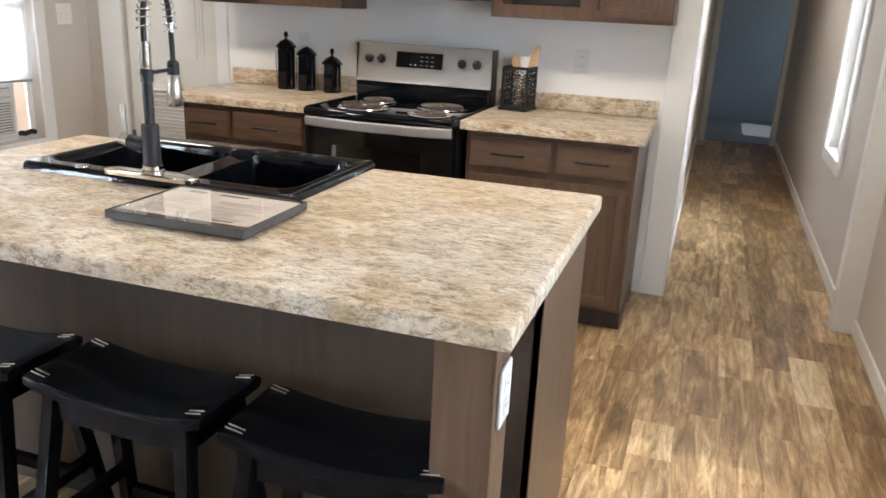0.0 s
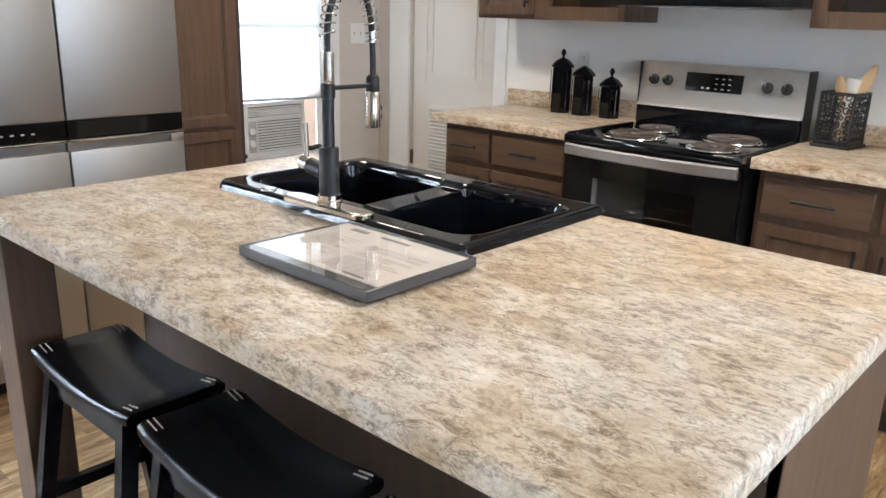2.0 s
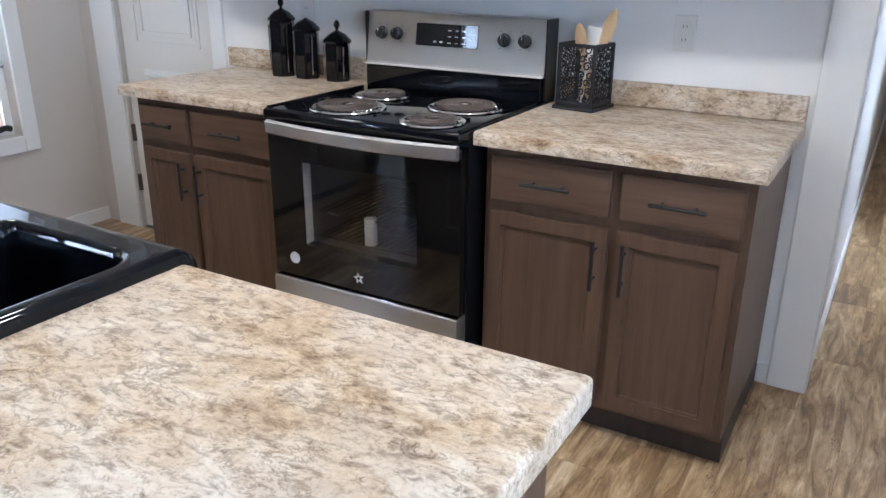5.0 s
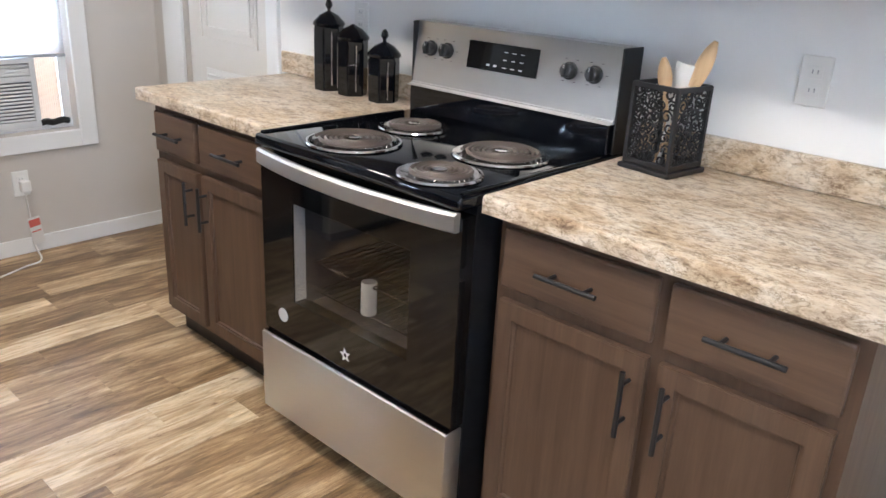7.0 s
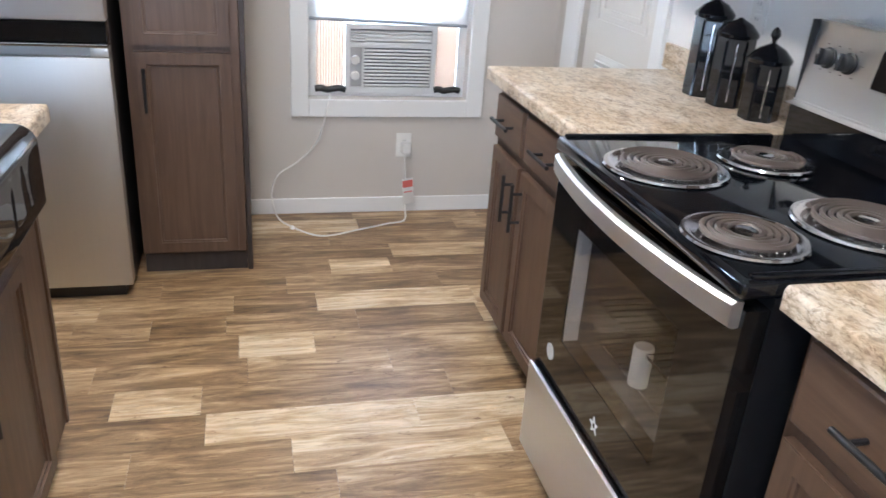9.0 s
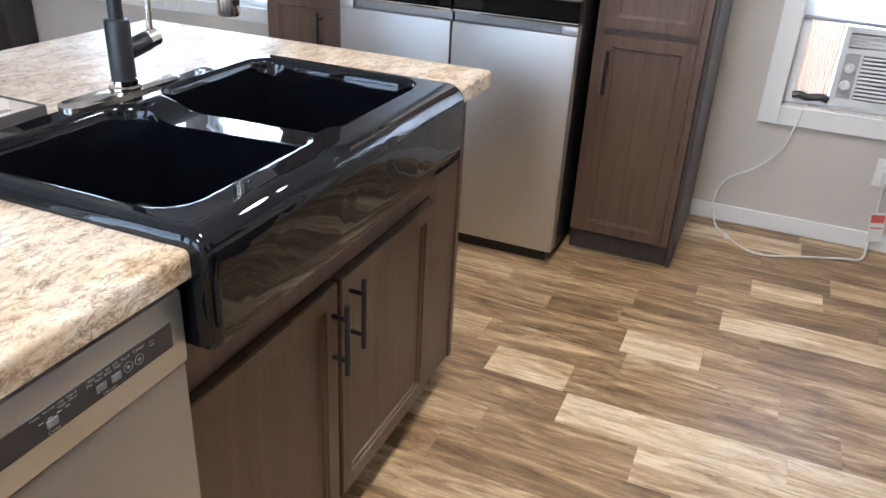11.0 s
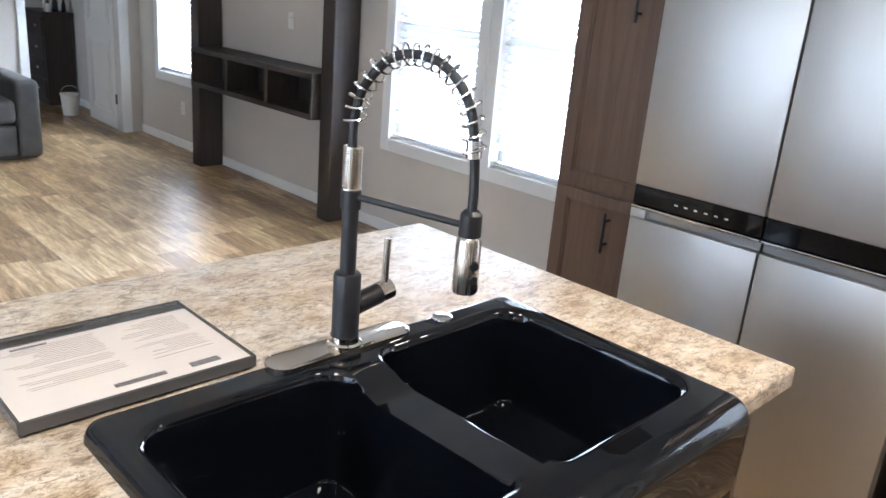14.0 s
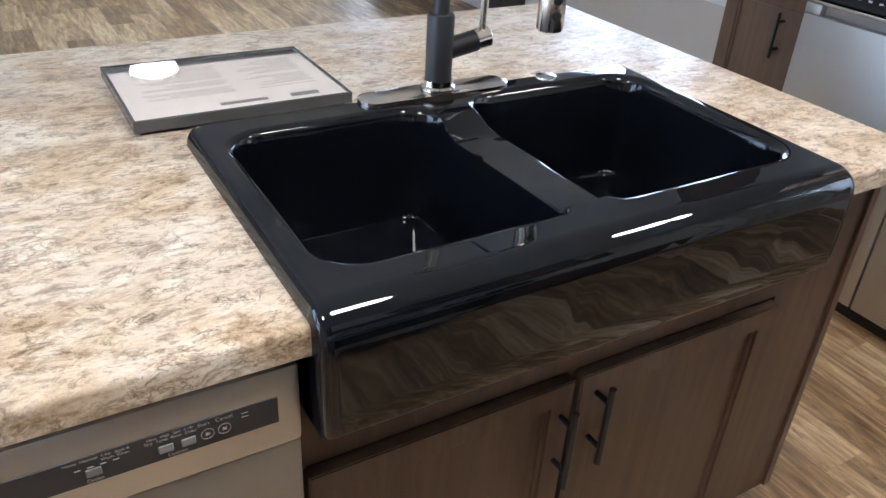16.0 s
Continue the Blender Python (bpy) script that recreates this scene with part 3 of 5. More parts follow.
def base_cabinet(x0, x1, yf, yb, split, label, group):
    """A floor cabinet that faces -y: two drawers over two doors."""
    c = thing("base_cabinet", ((x0 + x1) / 2, (yf + yb) / 2, 0), label, "cabinet", group)
    part("body", boxes((x0, x1, yf, yb, 0.10, 0.884), bevel=0.0015), WOOD_V, c)
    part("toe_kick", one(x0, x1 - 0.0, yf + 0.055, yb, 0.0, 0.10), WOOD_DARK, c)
    m = pose(0, yf, 0)
    for a, b, side in ((x0 + 0.022, split - 0.013, 1), (split + 0.013, x1 - 0.022, -1)):
        w = b - a
        leaf(c, a, 0.718, w, 0.140, m, (w / 2, 0.070, 0.15, False), "drawer_front")
        leaf(c, a, 0.125, w, 0.562, m, (w - 0.03 if side > 0 else 0.03, 0.457, 0.15, True))
    return c


YF = 3.422
base_cabinet(-1.045, -0.270, YF, NORTH - 0.002, -0.634, "brown shaker base cabinet beside the range and hallway", "kitchen base cabinets")
base_cabinet(-2.592, -1.865, YF, NORTH - 0.002, -2.30, "brown shaker base cabinet beside the utility door", "kitchen base cabinets")


def worktop(name, outline, z0, z1, outer, label):
    """A laminate worktop with rolled edges along the sides named by outer(midpoint)."""
    bm = bmesh.new()
    prism(bm, outline, z0, z1)
    pick = []
    for e in bm.edges:
        a, b = e.verts
        mid = (a.co + b.co) / 2
        if outer(mid):
            level = abs(a.co.z - b.co.z) < 1e-6
            if (level and mid.z > (z0 + z1) / 2) or not level:
                pick.append(e)
    bmesh.ops.bevel(bm, geom=pick, offset=0.009, segments=3, affect="EDGES", profile=0.5)
    return tagged(part(name, bm, LAMINATE, smooth=True), label, "worktop")


def rect(x0, x1, y0, y1):
    return [(x0, y0), (x1, y0), (x1, y1), (x0, y1)]


CT = 0.925
worktop("worktop", rect(-1.068, -0.243, 3.375, NORTH - 0.001), 0.885, CT, lambda p: p.y < 3.9 and p.x > -1.06, "beige stone-look laminate worktop between range and hallway")
worktop("worktop", rect(-2.660, -1.848, 3.385, NORTH - 0.001), 0.885, CT, lambda p: p.y < 3.9 and p.x < -1.86, "beige stone-look laminate worktop beside the utility door")
for x0, x1 in ((-1.068, -0.245), (-2.69, -1.848)):
    tagged(part("backsplash", one(x0, x1, NORTH - 0.021, NORTH - 0.001, CT + 0.001, 1.010, 0.005, 2), LAMINATE), "low beige laminate backsplash along the wall", "backsplash")


def upper_cabinet(x0, x1, door, opening, label):
    """A wall cabinet that faces -y, with one shaker door and one open compartment."""
    yf, yb, z0, z1 = 3.735, NORTH - 0.002, 1.377, 2.137
    c = thing("wall_cabinet", ((x0 + x1) / 2, yb, z0), label, "cabinet", "kitchen wall cabinets")
    a, b = opening
    t = 0.018
    for nm, sp in (("side_panel", (x0, x0 + t, yf + 0.02, yb, z0, z1)), ("side_panel", (x1 - t, x1, yf + 0.02, yb, z0, z1)), ("bottom_panel", (x0 + t, x1 - t, yf + 0.02, yb, z0, z0 + t)), ("top_panel", (x0 + t, x1 - t, yf + 0.02, yb, z1 - t, z1)), ("back_board", (x0 + t, x1 - t, yb - 0.008, yb, z0 + t, z1 - t))):
        part(nm, one(*sp), WOOD_V, c)
    lo, hi = (x0, a) if door[0] < a else (b, x1)
    l2, h2 = (b, x1) if door[0] < a else (x0, a)
    for nm, sp in (("face_stile", (lo, hi, yf, yf + 0.02, z0, z1)), ("face_stile", (l2, h2, yf, yf + 0.02, z0, z1)), ("face_rail", (a, b, yf, yf + 0.02, z0, z0 + 0.06)), ("face_rail", (a, b, yf, yf + 0.02, z1 - 0.06, z1))):
        part(nm, one(*sp, bevel=0.001, seg=1), WOOD_V, c)
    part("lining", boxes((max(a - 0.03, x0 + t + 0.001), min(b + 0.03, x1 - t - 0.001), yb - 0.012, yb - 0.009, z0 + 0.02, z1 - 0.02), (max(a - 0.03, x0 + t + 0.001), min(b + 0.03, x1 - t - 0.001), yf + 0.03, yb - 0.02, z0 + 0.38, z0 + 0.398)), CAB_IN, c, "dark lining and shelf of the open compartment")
    m = pose(0, yf, 0)
    w = door[1] - door[0]
    leaf(c, door[0], z0 + 0.018, w, z1 - z0 - 0.036, m, (w - 0.03 if door[0] < a else 0.03, 0.10, 0.13, True))


upper_cabinet(-2.675, -1.842, (-2.655, -2.325), (-2.24, -1.88), "brown wall cabinet with an open compartment beside the hood")
upper_cabinet(-1.055, -0.212, (-0.572, -0.225), (-1.0, -0.632), "brown wall cabinet with an open compartment over the worktop")

# range hood
hd = thing("range_hood", (-1.448, NORTH, 1.448), "black under-cabinet range hood over the cooker", "range hood")
bm = bmesh.new()
prism(bm, [(0, 0), (0.40, 0.0), (0.44, 0.02), (0.44, 0.05), (0.33, 0.10), (0.30, 0.16), (0.0, 0.16)], 0.0, 0.776, m=Matrix(((0, 0, 1, -1.836), (-1, 0, 0, NORTH - 0.002), (0, 1, 0, 1.448), (0, 0, 0, 1))))
part("shell", bm, BLACK_SIDE, hd)
part("grease_filter", one(-1.70, -1.20, NORTH - 0.42, NORTH - 0.10, 1.442, 1.447), STEEL_DARK, hd)
part("front_lip", one(-1.836, -1.060, NORTH - 0.450, NORTH - 0.4425, 1.470, 1.498, 0.002), BLACK_METAL, hd)
for i in range(3):
    bm = bmesh.new()
    lathe(bm, [(0.008, 0), (0.007, 0.004)], (-1.30 + 0.05 * i, NORTH - 0.450, 1.484), (0, -1, 0), 12)
    part("button", bm, BLACK_PLASTIC, hd)


# ---- the cooker ----
RX0, RX1 = -1.838, -1.078
ck = thing("electric_range", ((RX0 + RX1) / 2, 3.66, 0), "stainless and black electric coil range between worktops", "cooker")
OX0, OX1, OZ0, OZ1, OYB = -1.720, -1.196, 0.430, 0.800, 3.86
for nm, sp in (("side_panel", (RX0 + 0.002, OX0, 3.375, NORTH - 0.03, 0.05, 0.895)), ("side_panel", (OX1, RX1 - 0.002, 3.375, NORTH - 0.03, 0.05, 0.895)), ("drawer_box", (OX0, OX1, 3.375, NORTH - 0.03, 0.05, OZ0)), ("top_frame", (OX0, OX1, 3.375, NORTH - 0.03, OZ1, 0.895)), ("back_panel", (OX0, OX1, OYB, NORTH - 0.03, OZ0, OZ1))):
    part(nm, one(*sp), BLACK_SIDE, ck)
OVEN_LINING = paint_mat("speckled_grey_oven_enamel", (0.10, 0.10, 0.105), 0.3, 0.2)
part("oven_lining", boxes((OX0 + 0.001, OX0 + 0.004, 3.377, OYB - 0.004, OZ0 + 0.004, OZ1 - 0.004), (OX1 - 0.004, OX1 - 0.001, 3.377, OYB - 0.004, OZ0 + 0.004, OZ1 - 0.004), (OX0 + 0.001, OX1 - 0.001, 3.377, OYB - 0.004, OZ0 + 0.001, OZ0 + 0.004), (OX0 + 0.001, OX1 - 0.001, 3.377, OYB - 0.004, OZ1 - 0.004, OZ1 - 0.001), (OX0 + 0.001, OX1 - 0.001, OYB - 0.004, OYB - 0.001, OZ0 + 0.001, OZ1 - 0.001)), OVEN_LINING, ck, "grey speckled enamel oven lining")
for zr in (0.470, 0.560):
    bm = bmesh.new()
    for yr in (3.42, 3.62, 3.83):
        rod(bm, (OX0 + 0.006, yr, zr), (OX1 - 0.006, yr, zr), 0.003, seg=6)
    for i in range(19):
        xr = OX0 + 0.02 + i * 0.0268
        rod(bm, (xr, 3.42, zr + 0.004), (xr, 3.83, zr + 0.004), 0.0018, seg=5)
    part("oven_rack", bm, CHROME, ck, "chrome wire oven rack", True)
part("plinth", one(RX0 + 0.03, RX1 - 0.03, 3.40, NORTH - 0.05, 0.0, 0.05), BLACK_PLASTIC, ck)
bm = bmesh.new()
box(bm, RX0, RX1, 3.312, NORTH - 0.09, 0.893, 0.929, bevel=0.012, seg=3)
top = part("cooktop", bm, ENAMEL, ck, "glossy black enamel cooktop", True)
for sp in ((RX0 + 0.006, RX0 + 0.02, 3.33, 3.87), (RX1 - 0.02, RX1 - 0.006, 3.33, 3.87)):
    part("rim", one(*sp, 0.926, 0.9335, 0.003), ENAMEL, top, "", True)
for x, y, r in ((-1.585, 3.455, 0.108), (-1.622, 3.715, 0.083), (-1.255, 3.668, 0.108), (-1.228, 3.408, 0.083)):
    bm = bmesh.new()
    lathe(bm, [(r + 0.016, 0.0), (r + 0.021, 0.003), (r + 0.019, 0.007), (r + 0.012, 0.008), (r + 0.003, 0.0045), (r * 0.55, 0.0015), (0.01, 0.0012)], (x, y, 0.929), seg=64)
    pan = part("drip_pan", bm, CHROME, top, "chrome drip pan", True)
    bm = bmesh.new()
    turns = 5.6 if r > 0.1 else 4.3
    n = int(turns * 34)
    pts = []
    for i in range(n + 1):
        a = 2 * math.pi * turns * i / n
        rr = 0.024 + (r - 0.006 - 0.024) * i / n
        pts.append((x + rr * math.cos(a), y + rr * math.sin(a), 0.9405))
    tube(bm, pts, 0.0054, 6)
    part("coil", bm, COIL, pan, "brown coil element", True)
    bm = bmesh.new()
    for k in range(3):
        a = 2 * math.pi * k / 3 + 0.5
        rod(bm, (x + 0.01 * math.cos(a), y + 0.01 * math.sin(a), 0.934), (x + (r - 0.004) * math.cos(a), y + (r - 0.004) * math.sin(a), 0.934), 0.003, seg=6)
    lathe(bm, [(0.018, 0.935), (0.017, 0.945), (0.006, 0.946)], (x, y, 0), seg=16)
    part("coil_support", bm, CHROME, pan, "", True)

# back guard: black riser below, steel face above, leaning back
bg = part("back_guard", boxes((RX0 + 0.004, RX1 - 0.004, NORTH - 0.098, NORTH - 0.03, 0.90, 1.190), bevel=0.006), BLACK_SIDE, ck)
bm = bmesh.new()
prism(bm, [(0.0, 0.0), (0.028, 0.006), (0.052, 0.185), (0.046, 0.196), (0.10, 0.198), (0.10, 0.0)], 0.0, RX1 - RX0 - 0.012, m=Matrix(((0, 0, 1, RX0 + 0.006), (1, 0, 0, NORTH - 0.160), (0, 1, 0, 1.012), (0, 0, 0, 1))))
bmesh.ops.bevel(bm, geom=[e for e in bm.edges if e.calc_length() > 0.5], offset=0.004, segments=2, affect="EDGES")
face = part("control_panel", bm, STEEL_H, bg, "brushed steel control panel", True)
for sp in ((RX0, RX0 + 0.006), (RX1 - 0.006, RX1)):
    part("end_cap", one(*sp, NORTH - 0.130, NORTH - 0.035, 0.93, 1.207, 0.002), BLACK_PLASTIC, bg)
part("riser", one(RX0 + 0.01, RX1 - 0.01, NORTH - 0.145, NORTH - 0.100, 0.928, 1.014, 0.004), ENAMEL, bg, "black enamel riser")
tilt = pose(0, NORTH - 0.1325, 1.018, -7.6, 0, 0)
bm = bmesh.new()
box(bm, -1.612, -1.352, -0.0035, 0.001, 0.075, 0.155, bevel=0.001, m=tilt)
part("display", bm, BLACK_GLASS, bg, "black display with touch keys")
for i in range(3):
    for j in range(3):
        bm = bmesh.new()
        box(bm, -1.475 + 0.03 * i, -1.462 + 0.03 * i, -0.0042, -0.0036, 0.088 + 0.022 * j, 0.0905 + 0.022 * j, m=tilt)
        part("key_mark", bm, INK_LIGHT, bg)
for i in range(2):
    bm = bmesh.new()
    box(bm, -1.535 + 0.026 * i, -1.523 + 0.026 * i, -0.0042, -0.0036, 0.088, 0.094, m=tilt)
    part("key_mark", bm, INK_LIGHT, bg)
for x in (-1.765, -1.696, -1.245, -1.165):
    bm = bmesh.new()
    lathe(bm, [(0.024, 0), (0.024, 0.006), (0.0195, 0.008), (0.0185, 0.024), (0.015, 0.027)], tilt @ Vector((x, -0.001, 0.112)), (0, -0.99, 0.13), 24)
    box(bm, x - 0.0045, x + 0.0045, -0.035, -0.020, 0.093, 0.131, bevel=0.002, m=tilt)
    kn = part("knob", bm, BLACK_PLASTIC, bg, "black control knob", True)
    bm = bmesh.new()
    box(bm, x - 0.001, x + 0.001, -0.0358, -0.0350, 0.116, 0.129, m=tilt)
    part("pointer", bm, INK_LIGHT, kn)
    bm = bmesh.new()
    for k in range(5):
        a = radians(-30 + 60 * k)
        box(bm, x + 0.036 * math.sin(a) - 0.004, x + 0.036 * math.sin(a) + 0.004, -0.0008, 0.0, 0.112 + 0.034 * math.cos(a), 0.1135 + 0.034 * math.cos(a), m=tilt)
    part("dial_marks", bm, INK_DARK, bg)

# oven door, bowed handle, drawer
VX0, VX1, VZ0, VZ1 = -1.694, -1.238, 0.464, 0.757
bm = boxes((RX0 + 0.004, VX0, 3.330, 3.374, 0.338, 0.875), (VX1, RX1 - 0.004, 3.330, 3.374, 0.338, 0.875), (VX0, VX1, 3.330, 3.374, 0.338, VZ0), (VX0, VX1, 3.330, 3.374, VZ1, 0.875))
bmesh.ops.remove_doubles(bm, verts=bm.verts, dist=1e-5)
od = part("oven_door", bm, BLACK_GLASS, ck, "black glass oven door")
pane = part("window", one(VX0 + 0.0005, VX1 - 0.0005, 3.331, 3.335, VZ0 + 0.0005, VZ1 - 0.0005), Mat("smoked_oven_window", (0.50, 0.47, 0.44), 0.01, 0.0, Transmission_Weight=1.0, IOR=1.45).m, od, "smoked glass oven window")
pane.visible_shadow = False
part("window_reveal", one(VX0 + 0.0005, VX0 + 0.003, 3.337, 3.373, VZ0 + 0.001, VZ1 - 0.001), AC_PLASTIC, od, "pale metal edge inside the window")
booklet = thing("instruction_booklet", (-1.478, 3.43, 0.475), "white rolled instruction booklet standing on the oven rack", "booklet")
bm = bmesh.new()
lathe(bm, [(0.021, 0.0), (0.022, 0.004), (0.022, 0.092), (0.020, 0.095), (0.012, 0.093)], (-1.482, 3.425, 0.4758), seg=18)
part("roll", bm, PLASTIC, booklet, "", True)
bm = bmesh.new()
bow = [(RX0 + 0.012 + (RX1 - RX0 - 0.024) * i / 24, 3.318 - 0.038 * math.sin(math.pi * i / 24) ** 0.8, 0.866) for i in range(25)]
cols = [[bm.verts.new((x, y + dy, z + dz)) for dy, dz in ((0.0, -0.023), (-0.007, -0.017), (-0.008, 0.017), (0.0, 0.023), (0.012, 0.022), (0.012, -0.022))] for x, y, z in bow]
for a, b in zip(cols, cols[1:]):
    for j in range(6):
        bm.faces.new((a[j], a[(j + 1) % 6], b[(j + 1) % 6], b[j]))
bm.faces.new(cols[0])
bm.faces.new(cols[-1][::-1])
bmesh.ops.recalc_face_normals(bm, faces=bm.faces)
part("handle", bm, STEEL_H, od, "bowed brushed steel handle", True)
bm = bmesh.new()
lathe(bm, [(0.021, 0), (0.021, 0.0015)], (-1.745, 3.3295, 0.405), (0, -1, 0), 24)
part("round_sticker", bm, INK_LIGHT, od, "round white sticker")
bm = bmesh.new()
for k in range(5):
    a = radians(72 * k + 10)
    prism(bm, [(-0.006, 0.006), (0.006, 0.006), (0, 0.022)], 0, 0.001, m=Matrix.Translation((-1.47, 3.3298, 0.385)) @ Matrix.Rotation(radians(90), 4, "X") @ Matrix.Rotation(a, 4, "Z"))
part("emblem", bm, INK_LIGHT, od, "small pale star emblem")
bm = bmesh.new()
box(bm, RX0 + 0.004, RX1 - 0.004, 3.313, 3.374, 0.072, 0.328, bevel=0.004)
part("drawer", bm, STEEL_H, ck, "brushed steel storage drawer", True)
part("drawer_top_edge", one(RX0 + 0.006, RX1 - 0.006, 3.318, 3.37, 0.3285, 0.3325, 0.001), CHROME, ck)


# ---- things on the worktops by the wall ----
def canister(x, y, r, h, finial, label):
    c = thing("canister", (x, y, CT), label, "canister", "canister set")
    bm = bmesh.new()
    lathe(bm, [(r * 0.94, 0), (r, 0.008), (r, h - 0.012), (r * 0.93, h)], (x, y, CT), seg=6)
    bmesh.ops.bevel(bm, geom=[e for e in bm.edges if abs(e.verts[0].co.z - e.verts[1].co.z) > h * 0.5], offset=0.005, segments=2, affect="EDGES")
    part("jar", bm, ENAMEL, c, "", True)
    bm = bmesh.new()
    pr = [(r * 1.04, h), (r * 1.06, h + 0.008), (r * 0.98, h + 0.014), (r * 0.62, h + 0.034), (r * 0.26, h + 0.044)]
    if finial:
        pr += [(0.006, h + 0.048), (0.006, h + 0.055), (0.013, h + 0.066), (0.011, h + 0.078), (0.003, h + 0.088)]
    else:
        pr += [(0.008, h + 0.047), (0.004, h + 0.05)]
    lathe(bm, pr, (x, y, CT), seg=18)
    part("lid", bm, ENAMEL, c, "", True)
    for s in (-1, 1):
        bm = bmesh.new()
        rod(bm, (x + s * r * 0.9, y - r * 0.5, CT + h * 0.1), (x + s * r * 0.9, y - r * 0.5, CT + h * 0.92), 0.0022, seg=6)
        part("metal_strap", bm, CHROME, c)


canister(-2.278, 3.935, 0.054, 0.225, True, "tall glossy black hexagonal canister on the worktop")
canister(-2.152, 3.938, 0.054, 0.190, False, "medium glossy black hexagonal canister on the worktop")
canister(-2.000, 3.945, 0.054, 0.150, True, "short glossy black hexagonal canister on the worktop")

# utensil holder of pierced black metal
HX, HY, HS, HH = -0.935, 3.915, 0.064, 0.215
uh = thing("utensil_holder", (HX, HY, CT), "square black pierced-metal utensil holder by the wall", "utensil holder")
turn = pose(HX, HY, CT, 0, 0, -8)
bm = bmesh.new()
box(bm, -0.078, 0.078, -0.078, 0.078, 0.0, 0.013, bevel=0.004, m=turn)
part("base", bm, BLACK_METAL, uh)
bm = bmesh.new()
for sx in (-1, 1):
    for sy in (-1, 1):
        box(bm, sx * HS - 0.005, sx * HS + 0.005, sy * HS - 0.005, sy * HS + 0.005, 0.012, HH, m=turn)
for z in (0.016, HH - 0.010):
    for s in (-1, 1):
        box(bm, -HS, HS, s * HS - 0.005, s * HS + 0.005, z, z + 0.012, m=turn)
        box(bm, s * HS - 0.005, s * HS + 0.005, -HS, HS, z, z + 0.012, m=turn)
part("frame", bm, BLACK_METAL, uh)
rr = random.Random(4)
for side in range(4):
    bm = bmesh.new()
    k = turn @ Matrix.Rotation(radians(90 * side), 4, "Z")
    for u in range(4):
        for v in range(7):
            cx, cz = -0.045 + 0.030 * u + (0.006 if v % 2 else -0.006), 0.040 + 0.0265 * v
            r0, a0, sg = 0.0145 + rr.uniform(-0.002, 0.003), rr.uniform(0, 6.3), rr.choice((-1, 1))
            pts = []
            for i in range(15):
                t = i / 14
                rad, a = r0 * (1 - 0.72 * t), a0 + sg * t * 8.0
                pts.append(k @ Vector((max(-0.06, min(0.06, cx + rad * math.cos(a))), -HS, cz + rad * math.sin(a))))
            tube(bm, pts, 0.0026, 5)
    tagged(part("scroll_panel", bm, BLACK_METAL, uh, "", True), "black scrollwork panel", kind="stuff")


def spoon(top_x, top_y, top_z, foot, w, length, label, material, flat=False):
    s = thing("spatula" if flat else "wooden_spoon", (foot[0], foot[1], CT + 0.016), label, "utensil", "cooking utensils")
    a, b = Vector((*foot, CT + 0.016)), Vector((top_x, top_y, top_z))
    d = (b - a).normalized()
    side = d.cross(Vector((0.3, 1, 0))).normalized()
    nor = side.cross(d)
    bm = bmesh.new()
    rod(bm, a, b - d * length * 0.8, 0.0055, 0.0075, 8)
    part("stick", bm, material, s, "", True)
    bm = bmesh.new()
    rows_ = []
    for i in range(11):
        t = i / 10
        half = w / 2 * ((0.82 + 0.18 * t) if flat else math.sin(math.pi * (0.12 + 0.85 * t)) ** 0.6)
        p = b - d * length * (1 - t)
        rows_.append([bm.verts.new(p + side * half * math.cos(q2) + nor * 0.005 * math.sin(q2)) for q2 in (2 * math.pi * j / 10 for j in range(10))])
    for e, f in zip(rows_, rows_[1:]):
        for j in range(10):
            bm.faces.new((e[j], e[(j + 1) % 10], f[(j + 1) % 10], f[j]))
    bm.faces.new(rows_[0])
    bm.faces.new(rows_[-1][::-1])
    bmesh.ops.recalc_face_normals(bm, faces=bm.faces)
    part("blade" if flat else "bowl", bm, material, s, "", True)


spoon(-0.965, 3.908, CT + 0.275, (-0.925, 3.928), 0.050, 0.085, "pale wooden spoon standing in the holder", SPOON)
spoon(-0.915, 3.928, CT + 0.265, (-0.945, 3.913), 0.062, 0.090, "white spatula standing in the holder", PLASTIC, True)
spoon(-0.845, 3.918, CT + 0.325, (-0.955, 3.913), 0.050, 0.120, "pale wooden spoon leaning out of the holder", SPOON)


def outlet(m, label):
    """A wall plate in the plane y = 0, its face toward -y."""
    o = thing("wall_outlet", m.translation, label, "outlet", "wall plates")
    bm = bmesh.new()
    box(bm, -0.036, 0.036, -0.007, 0.0, -0.058, 0.058, bevel=0.003, m=m)
    part("cover_plate", bm, PLASTIC, o)
    for s in (-1, 1):
        bm = bmesh.new()
        box(bm, -0.017, 0.017, -0.009, -0.006, s * 0.021 - 0.015, s * 0.021 + 0.015, bevel=0.002, m=m)
        sk = part("socket", bm, PLASTIC, o)
        bm = bmesh.new()
        for dx in (-0.007, 0.005):
            box(bm, dx, dx + 0.002, -0.0096, -0.0088, s * 0.021 - 0.003, s * 0.021 + 0.006, m=m)
        part("slot", bm, SLOT, sk)
    return o


